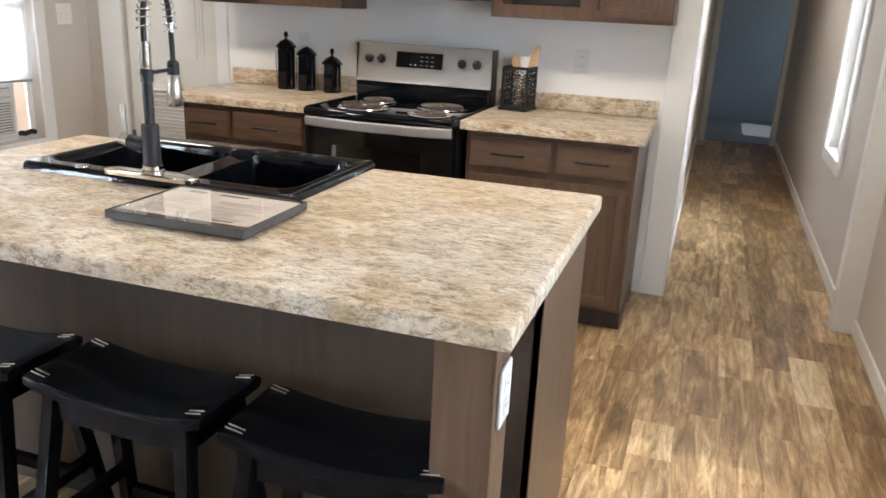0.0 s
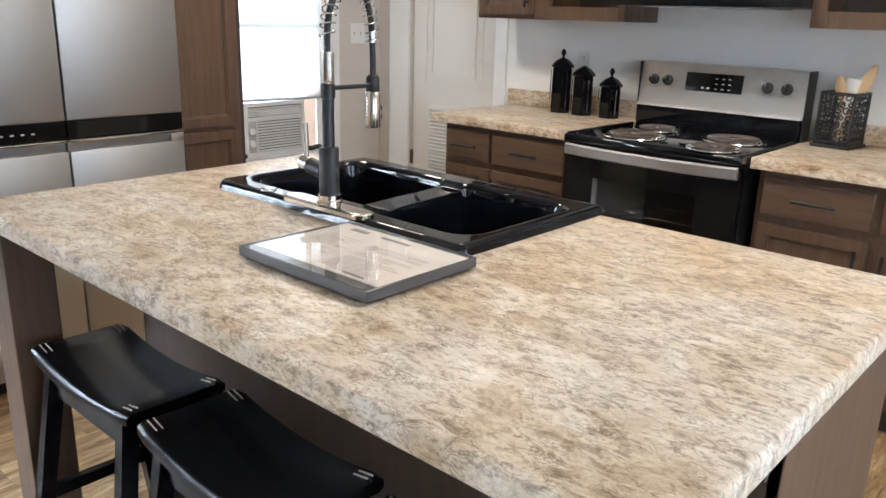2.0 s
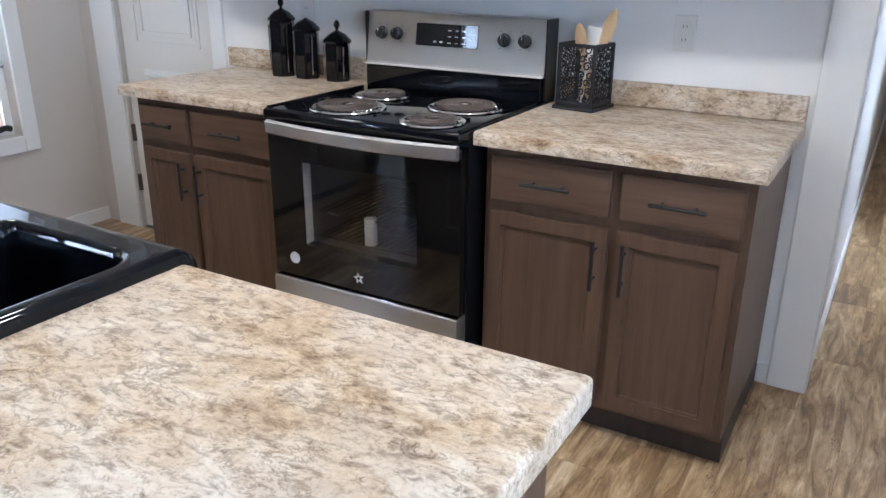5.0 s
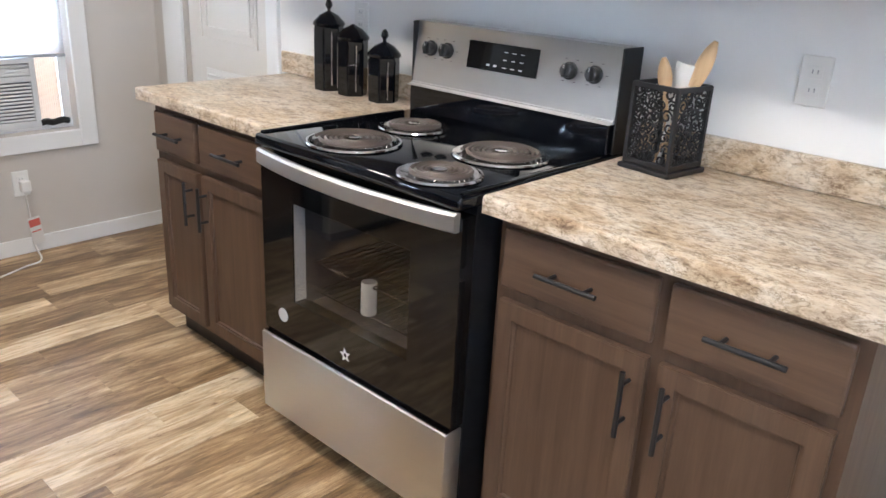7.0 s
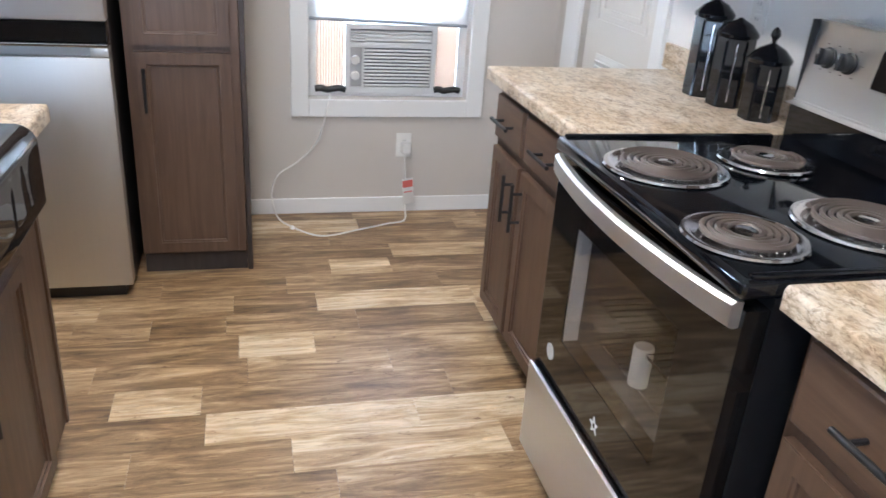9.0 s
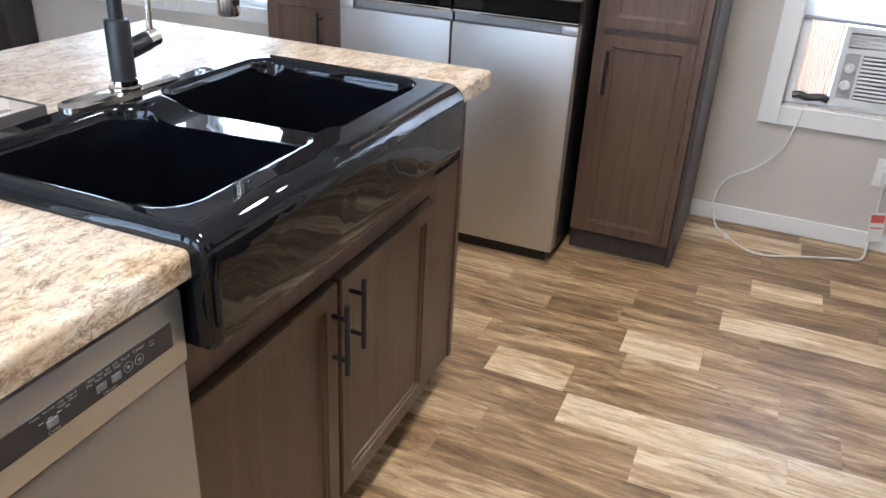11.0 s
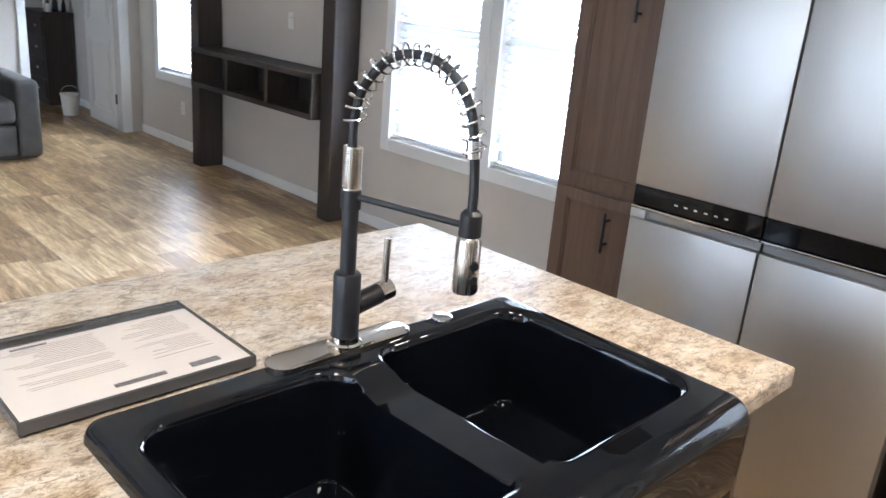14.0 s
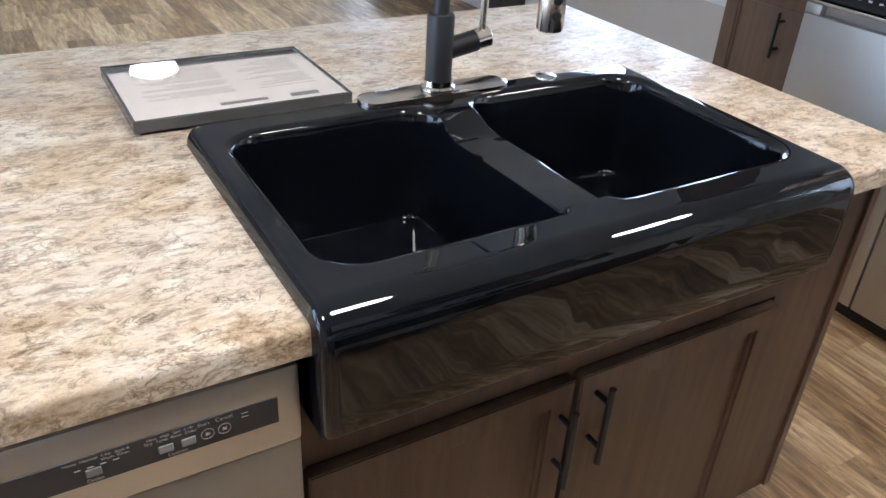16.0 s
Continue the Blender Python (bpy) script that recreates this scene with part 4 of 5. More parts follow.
outlet(pose(-0.650, NORTH - 0.001, 1.176), "white double outlet on the pale kitchen wall")
outlet(pose(-2.225, NORTH - 0.001, 1.173), "white double outlet behind the canisters")
outlet(pose(WEST + 0.001, 3.335, 0.335, 0, 0, 90), "white outlet low on the wall under the window")
sw = thing("light_switch", (WEST, 3.86, 1.26), "white double light switch plate on the wall", "switch")
part("cover_plate", one(WEST + 0.001, WEST + 0.007, 3.80, 3.92, 1.20, 1.32, 0.002), PLASTIC, sw)
for y in (3.835, 3.885):
    part("toggle", one(WEST + 0.006, WEST + 0.016, y - 0.006, y + 0.006, 1.25, 1.272, 0.002), PLASTIC, sw)


# ---- air conditioner in the window ----
ac = thing("air_conditioner", (WEST - 0.1, 3.258, 0.556), "pale grey window air conditioner with louvred front", "air conditioner")
AX, A0, A1, Z0, Z1 = WEST - 0.046, 3.060, 3.480, 0.568, 0.880
part("casing", one(AX - 0.30, AX - 0.02, A0 + 0.006, A1 - 0.006, Z0, Z1 - 0.004, 0.006), AC_PLASTIC, ac)
front = part("front_panel", boxes((AX - 0.02, AX, A0, A1, Z0, Z0 + 0.03), (AX - 0.02, AX, A0, A0 + 0.022, Z0 + 0.03, Z1), (AX - 0.02, AX, A1 - 0.022, A1, Z0 + 0.03, Z1), (AX - 0.02, AX, A0 + 0.022, A1 - 0.022, Z1 - 0.022, Z1), (AX - 0.02, AX, A0 + 0.022, A1 - 0.022, 0.777, 0.797), (AX - 0.02, AX, 3.136, 3.146, Z0 + 0.03, 0.777)), AC_PLASTIC, ac)
# flat grey sheet painted as the shade between the slats
part("dark_recess", boxes((AX - 0.019, AX - 0.016, A0 + 0.02, A1 - 0.02, Z0 + 0.03, Z1 - 0.02)), SLOT, ac)
for i in range(15):
    z = Z0 + 0.040 + i * 0.0157
    bm = bmesh.new()
    box(bm, -0.016, 0.0, 3.148, A1 - 0.024, -0.0042, 0.0042, m=pose(AX - 0.001, 0, z, 0, -20, 0))
    part("grille_slat", bm, AC_PLASTIC, ac)
for i in range(4):
    bm = bmesh.new()
    box(bm, -0.014, 0.0, A0 + 0.024, A1 - 0.024, -0.0028, 0.0028, m=pose(AX - 0.003, 0, 0.804 + i * 0.0125, 0, 30, 0))
    part("air_vane", bm, AC_PLASTIC, ac)
part("control_plate", one(AX - 0.016, AX - 0.004, A0 + 0.022, 3.135, Z0 + 0.03, 0.776, 0.002), paint_mat("grey_control_plate", (0.42, 0.42, 0.43), 0.5), ac)
for z in (0.720, 0.650):
    bm = bmesh.new()
    lathe(bm, [(0.021, 0), (0.020, 0.012), (0.015, 0.016)], (AX - 0.004, 3.105, z), (1, 0, 0), 20)
    box(bm, AX + 0.008, AX + 0.018, 3.102, 3.108, z - 0.018, z + 0.018, bevel=0.002)
    part("knob", bm, PLASTIC, ac, "", True)
for a, b, nm in ((2.923, A0 - 0.002, "left"), (A1 + 0.002, 3.584, "right")):
    ap = thing("accordion_panel", (WEST - 0.07, (a + b) / 2, Z0), "cream pleated side panel beside the air conditioner, backlit", "accordion panel", "side panels")
    bm = bmesh.new()
    n = 22
    zig = [(WEST - 0.07 + (0.002 if i % 2 else -0.002), a + (b - a) * i / n) for i in range(n + 1)]
    lo = [bm.verts.new((x, y, Z0 + 0.002)) for x, y in zig]
    hi = [bm.verts.new((x, y, 0.93)) for x, y in zig]
    for i in range(n):
        bm.faces.new((lo[i], lo[i + 1], hi[i + 1], hi[i]))
    part("pleats", bm, ACCORDION, ap)
    bm = bmesh.new()
    q0, q1 = (a, b + 0.004) if nm == "left" else (a - 0.004, b + 0.02)
    pts = curve_points([(WEST - 0.05, q0 + (q1 - q0) * i / 5, Z0 + 0.018 + 0.004 * math.sin(i * 2.1)) for i in range(6)], 4)
    tube(bm, pts, 0.015, 8)
    part("foam_strip", bm, BLACK_PLASTIC, ap, "black foam sealing strip")

cord = thing("power_cord", (-3.5, 3.0, 0.0), "white power cord trailing from the window to the outlet", "power cord")
bm = bmesh.new()
tube(bm, curve_points([(WEST - 0.03, 2.99, 0.562), (WEST + 0.021, 2.975, 0.53), (WEST + 0.026, 2.955, 0.44), (WEST + 0.026, 2.925, 0.354), (WEST + 0.04, 2.84, 0.27), (WEST + 0.06, 2.745, 0.21), (WEST + 0.08, 2.715, 0.12), (-3.64, 2.735, 0.03), (-3.575, 2.785, 0.005), (-3.44, 2.92, 0.005), (-3.50, 3.10, 0.005), (-3.56, 3.24, 0.005), (-3.59, 3.325, 0.008), (-3.68, 3.345, 0.03), (WEST + 0.026, 3.345, 0.07), (WEST + 0.03, 3.345, 0.18), (WEST + 0.03, 3.340, 0.26), (WEST + 0.026, 3.342, 0.312)], 8), 0.0042, 8)
part("cable", bm, PLASTIC, cord, "", True)
part("plug", one(WEST + 0.010, WEST + 0.045, 3.322, 3.366, 0.30, 0.352, 0.006), PLASTIC, cord)
bm = bmesh.new()
box(bm, -0.0006, 0.0006, -0.028, 0.028, -0.085, 0.045, m=pose(WEST + 0.042, 3.358, 0.135, 6, 0, 8))
tag_ = part("warning_tag", bm, PLASTIC, cord, "white paper tag with red print")
bm = bmesh.new()
box(bm, 0.0008, 0.0014, -0.026, 0.026, 0.0, 0.035, m=pose(WEST + 0.042, 3.358, 0.135, 6, 0, 8))
box(bm, 0.0008, 0.0014, -0.022, 0.022, -0.026, -0.020, m=pose(WEST + 0.042, 3.358, 0.135, 6, 0, 8))
part("red_print", bm, INK_RED, tag_)
bm = bmesh.new()
lathe(bm, [(0.012, 0), (0.009, 0.012), (0.003, 0.016)], (-3.545, 2.80, 0.0), seg=12)
tagged(part("cord_clip", bm, PLASTIC, None, "", True), "small white plastic clip lying on the floor", "clip")

# ---- refrigerator and tall pantry cabinets ----
FY0, FY1, FM, FX = 1.280, 2.196, 1.735, -2.930
fr = thing("refrigerator", ((FX + WEST) / 2, FM, 0), "four-door stainless refrigerator between tall pantry cabinets", "refrigerator")
part("body", boxes((WEST + 0.05, FX - 0.065, FY0 + 0.004, FY1 - 0.004, 0.035, 1.775)), BLACK_SIDE, fr)
part("foot_grille", one(FX - 0.10, FX - 0.03, FY0 + 0.03, FY1 - 0.03, 0.0, 0.050), BLACK_PLASTIC, fr)
for a, b, out in ((FY0, FM - 0.003, FY0), (FM + 0.003, FY1, FY1)):
    bm = bmesh.new()
    box(bm, FX - 0.06, FX, a, b, 0.985, 1.793, bevel=0.005)
    part("upper_door", bm, STEEL, fr, "brushed steel upper door", True)
    part("band", one(FX - 0.058, FX - 0.004, a + 0.001, b - 0.001, 0.918, 0.983, 0.002), BLACK_GLASS, fr, "glossy black band")
    solid = 0.055
    l0, l1 = (a, a + solid) if out == a else (b - solid, b)
    t0, t1 = (a + solid, b) if out == a else (a, b - solid)
    bm = bmesh.new()
    box(bm, FX - 0.06, FX, a, b, 0.052, 0.871, bevel=0.004)
    box(bm, FX - 0.06, FX, l0, l1, 0.8715, 0.902, bevel=0.002)
    low = part("lower_door", bm, STEEL, fr, "brushed steel lower door", True)
    part("recessed_pull", one(FX - 0.06, FX - 0.022, t0, t1, 0.8715, 0.903, 0.003), STEEL_DARK, low, "recessed steel pull, shade in its grey")
    part("top_edge", one(FX - 0.06, FX + 0.003, a, b, 0.9035, 0.9145, 0.003), CHROME, low, "bright top edge")
for i in range(6):
    part("key_mark", one(FX - 0.0035, FX - 0.0030, FM - 0.30 + 0.035 * i, FM - 0.288 + 0.035 * i, 0.944, 0.949), INK_LIGHT, fr)


def pantry(y0, y1, grip_low, label):
    """A tall cabinet on the west wall that faces +x."""
    x = -3.13
    c = thing("pantry_cabinet", ((x + WEST) / 2, (y0 + y1) / 2, 0), label, "cabinet", "tall pantry cabinets")
    part("body", boxes((WEST + 0.002, x, y0, y1, 0.085, 2.12), bevel=0.0015), WOOD_V, c)
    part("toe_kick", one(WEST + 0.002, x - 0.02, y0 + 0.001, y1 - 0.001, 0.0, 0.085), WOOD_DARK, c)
    m = pose(x, y0, 0, 0, 0, 90)
    w = y1 - y0
    g = 0.032 if grip_low else 0.245
    leaf(c, 0.03, 0.095, w - 0.06, 0.765, m, (g, 0.635, 0.155, True))
    leaf(c, 0.03, 0.882, w - 0.06, 1.22, m, None if grip_low else (g, 0.69, 0.155, True))
    return c


pantry(2.215, 2.602, True, "tall brown shaker pantry cabinet beside the window")
pantry(0.812, 1.245, False, "tall brown shaker pantry cabinet at the living room end")
part_trim = tagged(part("trim_pantry_edge", one(WEST + 0.002, -3.135, 2.604, 2.622, 0.0, 2.12, 0.002), WOOD_DARK), "dark side panel along the pantry cabinet", "trim", kind="structure")

# ---- kitchen island ----
IX0, IX1, IY0, IY1 = -2.092, -0.260, 1.130, 2.192
isl = thing("kitchen_island", ((IX0 + IX1) / 2, 1.8, 0), "brown wooden kitchen island with corner posts and sink cabinet", "kitchen island")
part("back_panel", one(-2.06, -0.285, 1.535, 1.553, 0.0, 0.891), WOOD_SHADE, isl, "wooden back panel with the overhang's shade in its colour")
part("end_panel", one(-0.302, -0.282, 1.535, 2.105, 0.0, 0.891, 0.0015), WOOD_V, isl)
part("side_panel", boxes((-2.06, -2.042, 1.553, 2.085, 0.0, 0.891), (-2.06, -2.042, 2.085, 2.142, 0.10, 0.891)), WOOD_V, isl)
for x0 in (-0.402, -2.072):
    part("post", one(x0, x0 + 0.114, 1.155, 1.269, 0.0, 0.891, 0.003), WOOD_V, isl, "square wooden corner post")
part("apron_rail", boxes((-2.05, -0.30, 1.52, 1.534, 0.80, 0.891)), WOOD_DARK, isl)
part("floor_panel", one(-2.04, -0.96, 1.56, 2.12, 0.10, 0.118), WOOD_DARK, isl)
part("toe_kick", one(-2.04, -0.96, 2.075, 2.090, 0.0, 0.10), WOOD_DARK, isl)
part("divider", one(-0.974, -0.960, 1.56, 2.12, 0.0, 0.79), WOOD_V, isl)
FYI = 2.136
part("face_frame", boxes((-2.06, -1.862, 2.116, FYI, 0.10, 0.891), (-1.862, -0.9605, 2.116, FYI, 0.668, 0.784), (-1.862, -0.9605, 2.116, FYI, 0.10, 0.125), (-1.413, -1.396, 2.116, FYI, 0.125, 0.668), (-0.976, -0.9605, 2.116, FYI, 0.125, 0.668)), WOOD_V, isl)
mi = pose(0, FYI, 0, 0, 0, 180)
leaf(isl, 0.972, 0.118, 0.426, 0.547, mi, (0.406, 0.437, 0.155, True))
leaf(isl, 1.410, 0.118, 0.442, 0.547, mi, (0.034, 0.460, 0.155, True))
outlet(pose(-0.2875, 1.215, 0.772, 0, 0, 90), "white outlet on the island corner post")

NX0, NX1, NY = -1.838, -0.984, 1.70
worktop("island_worktop", [(IX0, IY0), (IX1, IY0), (IX1, IY1), (NX1, IY1), (NX1, NY), (NX0, NY), (NX0, IY1), (IX0, IY1)], 0.892, 0.931,
        lambda p: p.x < IX0 + 0.01 or p.x > IX1 - 0.01 or p.y < IY0 + 0.01 or (p.y > IY1 - 0.01 and not (NX0 - 0.001 < p.x < NX1 + 0.001)), "beige stone-look laminate island worktop around the sink")

# ---- apron sink ----
SX0, SX1, SY0, SYF, ST, SB = -1.846, -0.970, 1.660, 2.222, 0.955, 0.785
BOWLS = ((-1.363, -1.014, 1.730, 2.132), (-1.806, -1.432, 1.724, 2.132))


def ease(t):
    t = max(0.0, min(1.0, t))
    return t * t * (3 - 2 * t)


def basin(x, y):
    """How far the bowls and the low divider sink below the deck."""
    drop = 0.0
    for a, b, c, d in BOWLS:
        r = 0.028 if abs(x + 1.398) < 0.2 and y > 1.93 else 0.060
        qx, qy = abs(x - (a + b) / 2) - (b - a) / 2 + r, abs(y - (c + d) / 2) - (d - c) / 2 + r
        sd = math.hypot(max(qx, 0), max(qy, 0)) + min(max(qx, qy), 0) - r
        i = -sd
        if i > -0.012:
            lip = 0.010 * ease((i + 0.012) / 0.024)
            cx, cy = (a + b) / 2, (c + d) / 2
            fall = 0.012 * (1 - min(1, math.hypot(x - cx, y - cy) / 0.22))
            drop = max(drop, lip + 0.180 * ease(i / 0.030) + fall * ease(i / 0.05))
    if -1.45 < x < -1.35 and 1.75 < y < 2.125:
        drop = max(drop, (0.028 - 0.03 * (y - 1.76)) * ease((y - 1.745) / 0.10) * ease((2.123 - y) / 0.012))
    return drop


sk = thing("apron_sink", ((SX0 + SX1) / 2, 1.95, 0.76), "glossy black double-bowl apron sink set into the island", "sink")
bm = bmesh.new()
NXG = 300
prof = [(SY0 + (2.180 - SY0) * j / 190, None) for j in range(191)]
prof += [(2.180 + 0.042 * math.sin(a), ST - 0.042 * (1 - math.cos(a))) for a in (math.pi / 2 * k / 12 for k in range(1, 13))]
prof += [(SYF, ST - 0.042 - (ST - 0.042 - SB - 0.008) * k / 4) for k in range(1, 5)] + [(SYF - 0.003, SB + 0.002), (SYF - 0.010, SB), (2.14, SB)]
grid = []
for y, zz in prof:
    row = []
    for i in range(NXG + 1):
        x = SX0 + (SX1 - SX0) * i / NXG
        px, py = x, y
        if zz is None:
            rc = 0.032
            for sx in (SX0 + rc, SX1 - rc):
                out = (sx - x) if sx < -1.4 else (x - sx)
                if out > 0 and SY0 + rc - y > 0:
                    dd = math.hypot(out, SY0 + rc - y)
                    if dd > rc:
                        px = sx + (x - sx) * rc / dd
                        py = SY0 + rc - (SY0 + rc - y) * rc / dd
            e = min(px - SX0, SX1 - px, py - SY0)
            if px < SX0 + rc and py < SY0 + rc:
                e = rc - math.hypot(SX0 + rc - px, SY0 + rc - py)
            if px > SX1 - rc and py < SY0 + rc:
                e = rc - math.hypot(px - SX1 + rc, SY0 + rc - py)
            z = ST - basin(x, y)
            if e < 0.018:
                z -= 0.024 * (1 - math.sqrt(max(0.0, 1 - (1 - max(e, 0) / 0.018) ** 2)))
        else:
            z = zz
            e = min(x - SX0, SX1 - x)
            if e < 0.018:
                s = 1 - math.sqrt(max(0.0, 1 - (1 - e / 0.018) ** 2))
                py = y - 0.012 * s * min(1.0, (y - 2.14) / 0.086)
                if y < SYF - 0.001 and z > 0.85:
                    z -= 0.024 * s * (1 - (y - 2.180) / 0.044)
        row.append(bm.verts.new((px, py, z)))
    grid.append(row)
for a, b in zip(grid, grid[1:]):
    for i in range(NXG):
        bm.faces.new((a[i], a[i + 1], b[i + 1], b[i]))
for i in (0, NXG):
    low = [bm.verts.new((r[i].co.x, r[i].co.y, SB)) for r in grid[150:-3]]
    for (p, q), (u, v) in zip(zip(grid[150:-3], grid[151:-3]), zip(low, low[1:])):
        fs = (p[i], q[i], v, u)
        bm.faces.new(fs if i == 0 else fs[::-1])
bmesh.ops.remove_doubles(bm, verts=bm.verts, dist=1e-5)
bmesh.ops.recalc_face_normals(bm, faces=bm.faces)
part("basin", bm, ENAMEL_RIPPLED, sk, "", True)
for a, b, c, d in BOWLS:
    bm = bmesh.new()
    lathe(bm, [(0.045, 0), (0.043, 0.003), (0.032, 0.003), (0.028, 0.0005), (0.004, 0.0005)], ((a + b) / 2, (c + d) / 2, ST - 0.2015), seg=28)
    part("drain", bm, CHROME, sk, "chrome drain", True)
bm = bmesh.new()
lathe(bm, [(0.021, 0), (0.020, 0.004), (0.012, 0.006), (0.003, 0.006)], (-1.640, 1.688, ST - 0.001), seg=24)
part("hole_cover", bm, CHROME, sk, "", True)

rd = random.Random(8)
bm = bmesh.new()
for i in range(46):
    a, b, c, d = BOWLS[0] if i < 34 else BOWLS[1]
    x, y = rd.uniform(a + 0.07, b - 0.06), rd.uniform(c + 0.06, d - 0.10)
    q = rd.uniform(0.0010, 0.0026)
    lathe(bm, [(q, 0.0), (q * 0.9, q * 0.35), (q * 0.5, q * 0.62), (q * 0.1, q * 0.7)], (x, y, ST - basin(x, y) + 0.0003), seg=8)
tagged(part("water_drops", bm, CLEAR, None, "", True), "clear water drops scattered over the sink bowls", "water drops", kind="stuff")

# ---- spring faucet ----
FXC, FYC = -1.404, 1.690
fa = thing("kitchen_faucet", (FXC, FYC, ST), "matt black and nickel spring faucet on the sink deck", "faucet")
bm = bmesh.new()
L, R = 0.116, 0.030
pill = [(FXC + L * (1 if abs(a) < math.pi / 2 else -1) + R * math.cos(a), FYC - 0.008 + R * math.sin(a)) for a in (math.pi * (2 * i / 48 - 1) for i in range(48))]
prism(bm, pill, ST - 0.003, ST + 0.006)
crown = max(bm.faces, key=lambda f: f.calc_center_median().z)
for step, rise in ((0.0015, 0.0028), (0.003, 0.0022), (0.006, 0.0014)):
    bmesh.ops.inset_region(bm, faces=[crown], thickness=step, depth=rise)
part("deck_plate", bm, POLISHED, fa, "polished nickel deck plate", True)
bm = bmesh.new()
lathe(bm, [(0.030, ST + 0.010), (0.030, ST + 0.015), (0.026, ST + 0.018), (0.026, ST + 0.028)], (FXC, FYC, 0), seg=28)
part("base_ring", bm, POLISHED, fa, "", True)
bm = bmesh.new()
lathe(bm, [(0.0232, ST + 0.024), (0.0232, 1.090), (0.0215, 1.094), (0.0135, 1.095), (0.0135, 1.204), (0.0165, 1.205), (0.0165, 1.236), (0.014, 1.238)], (FXC, FYC, 0), seg=28)
body = part("body", bm, BLACK_METAL, fa, "matt black faucet body", True)
bm = bmesh.new()
lathe(bm, [(0.0185, 0.0), (0.0185, 0.052)], (FXC - 0.018, FYC, 1.033), (-1, 0, 0.18), 20)
part("valve", bm, BLACK_METAL, body, "", True)
bm = bmesh.new()
lathe(bm, [(0.0185, 0.0), (0.0185, 0.026), (0.015, 0.029)], (FXC - 0.069, FYC, 1.0425), (-1, 0, 0.18), 20)
part("valve_cap", bm, POLISHED, body, "polished nickel cap", True)
bm = bmesh.new()
rod(bm, (FXC - 0.082, FYC, 1.050), (FXC - 0.085, FYC, 1.140), 0.0062, 0.0066)
part("lever", bm, NICKEL, fa, "brushed nickel lever", True)
UX, UY = -0.327, 0.945
REACH = 0.213


def arc(s, z):
    return (FXC + UX * s, FYC + UY * s, z)


bm = bmesh.new()
lathe(bm, [(0.0125, 1.236), (0.0125, 1.306)], (FXC, FYC, 0), seg=18)
part("riser", bm, NICKEL, fa, "", True)
path = curve_points([arc(0, 1.26), arc(0, 1.345), arc(0.016, 1.402), arc(0.060, 1.448), arc(0.110, 1.458), arc(0.158, 1.441), arc(0.194, 1.397), arc(0.208, 1.335), arc(REACH, 1.275), arc(REACH, 1.225)], 10)
bm = bmesh.new()
tube(bm, path, 0.0075, 10)
part("hose", bm, BLACK_METAL, fa, "black hose", True)
bm = bmesh.new()
helix = []
keep = [p for p in path[9:73]]
steps = 900
up = Vector((-UY, UX, 0))
for i in range(steps):
    t = i / (steps - 1)
    f = t * (len(keep) - 1.001)
    a, b = keep[int(f)], keep[int(f) + 1]
    c = a.lerp(b, f - int(f))
    d = (b - a).normalized()
    nrm = d.cross(up).normalized()
    ang = 2 * math.pi * (20 * t)
    helix.append(c + 0.0165 * (math.cos(ang) * up + math.sin(ang) * nrm))
tube(bm, helix, 0.0019, 5)
part("spring", bm, CHROME, fa, "open chrome spring", True)
bm = bmesh.new()
n = 17
ring = []
for i in range(n * 20):
    a = 2 * math.pi * i / 20
    ring.append((FXC + 0.0142 * math.cos(a), FYC + 0.0142 * math.sin(a), 1.238 + 0.068 * i / (n * 20)))
tube(bm, ring, 0.0019, 5)
part("tight_coil", bm, NICKEL, fa, "", True)
bm = bmesh.new()
lathe(bm, [(0.012, 0), (0.012, 0.026)], arc(0.2075, 1.322), (0.02, -0.05, 1), 16)
part("ferrule", bm, CHROME, fa, "", True)
bm = bmesh.new()
rod(bm, arc(0.012, 1.226), arc(REACH - 0.012, 1.219), 0.0055, seg=12)
part("support_arm", bm, BLACK_METAL, fa, "", True)
hx, hy, _ = arc(REACH, 0)
bm = bmesh.new()
lathe(bm, [(0.011, 1.244), (0.0165, 1.238), (0.0175, 1.208), (0.017, 1.204)], (hx, hy, 0), seg=22)
part("head_collar", bm, BLACK_METAL, fa, "", True)
bm = bmesh.new()
lathe(bm, [(0.015, 1.204), (0.0195, 1.198), (0.0205, 1.118), (0.018, 1.114), (0.012, 1.116)], (hx, hy, 0), seg=26)
head = part("spray_head", bm, NICKEL, fa, "brushed nickel spray head", True)
for z in (1.162, 1.140):
    bm = bmesh.new()
    lathe(bm, [(0.0075, 0.0), (0.0065, 0.003)], (hx + 0.0205 * 0.25, hy + 0.0205 * 0.97, z), (0.25, 0.97, 0), 14)
    part("spray_button", bm, BLACK_PLASTIC, head)

# ---- framed sheet on the island ----
FRAME_GREY = paint_mat("dark_grey_frame", (0.085, 0.083, 0.082), 0.16, 0.1)
fs = thing("framed_sheet", (-1.088, 1.497, 0.92), "framed information sheet under glass lying on the island", "framed print")
GX0, GX1, GY0, GY1, GT = -1.269, -0.906, 1.351, 1.632, 0.9570
for sp in ((GX0, GX1, GY0, GY0 + 0.005), (GX0, GX1, GY1 - 0.005, GY1), (GX0, GX0 + 0.005, GY0 + 0.005, GY1 - 0.005), (GX1 - 0.005, GX1, GY0 + 0.005, GY1 - 0.005)):
    part("frame_bar", one(*sp, 0.9370, GT, 0.0015), FRAME_GREY, fs, "thin glossy dark frame bar")
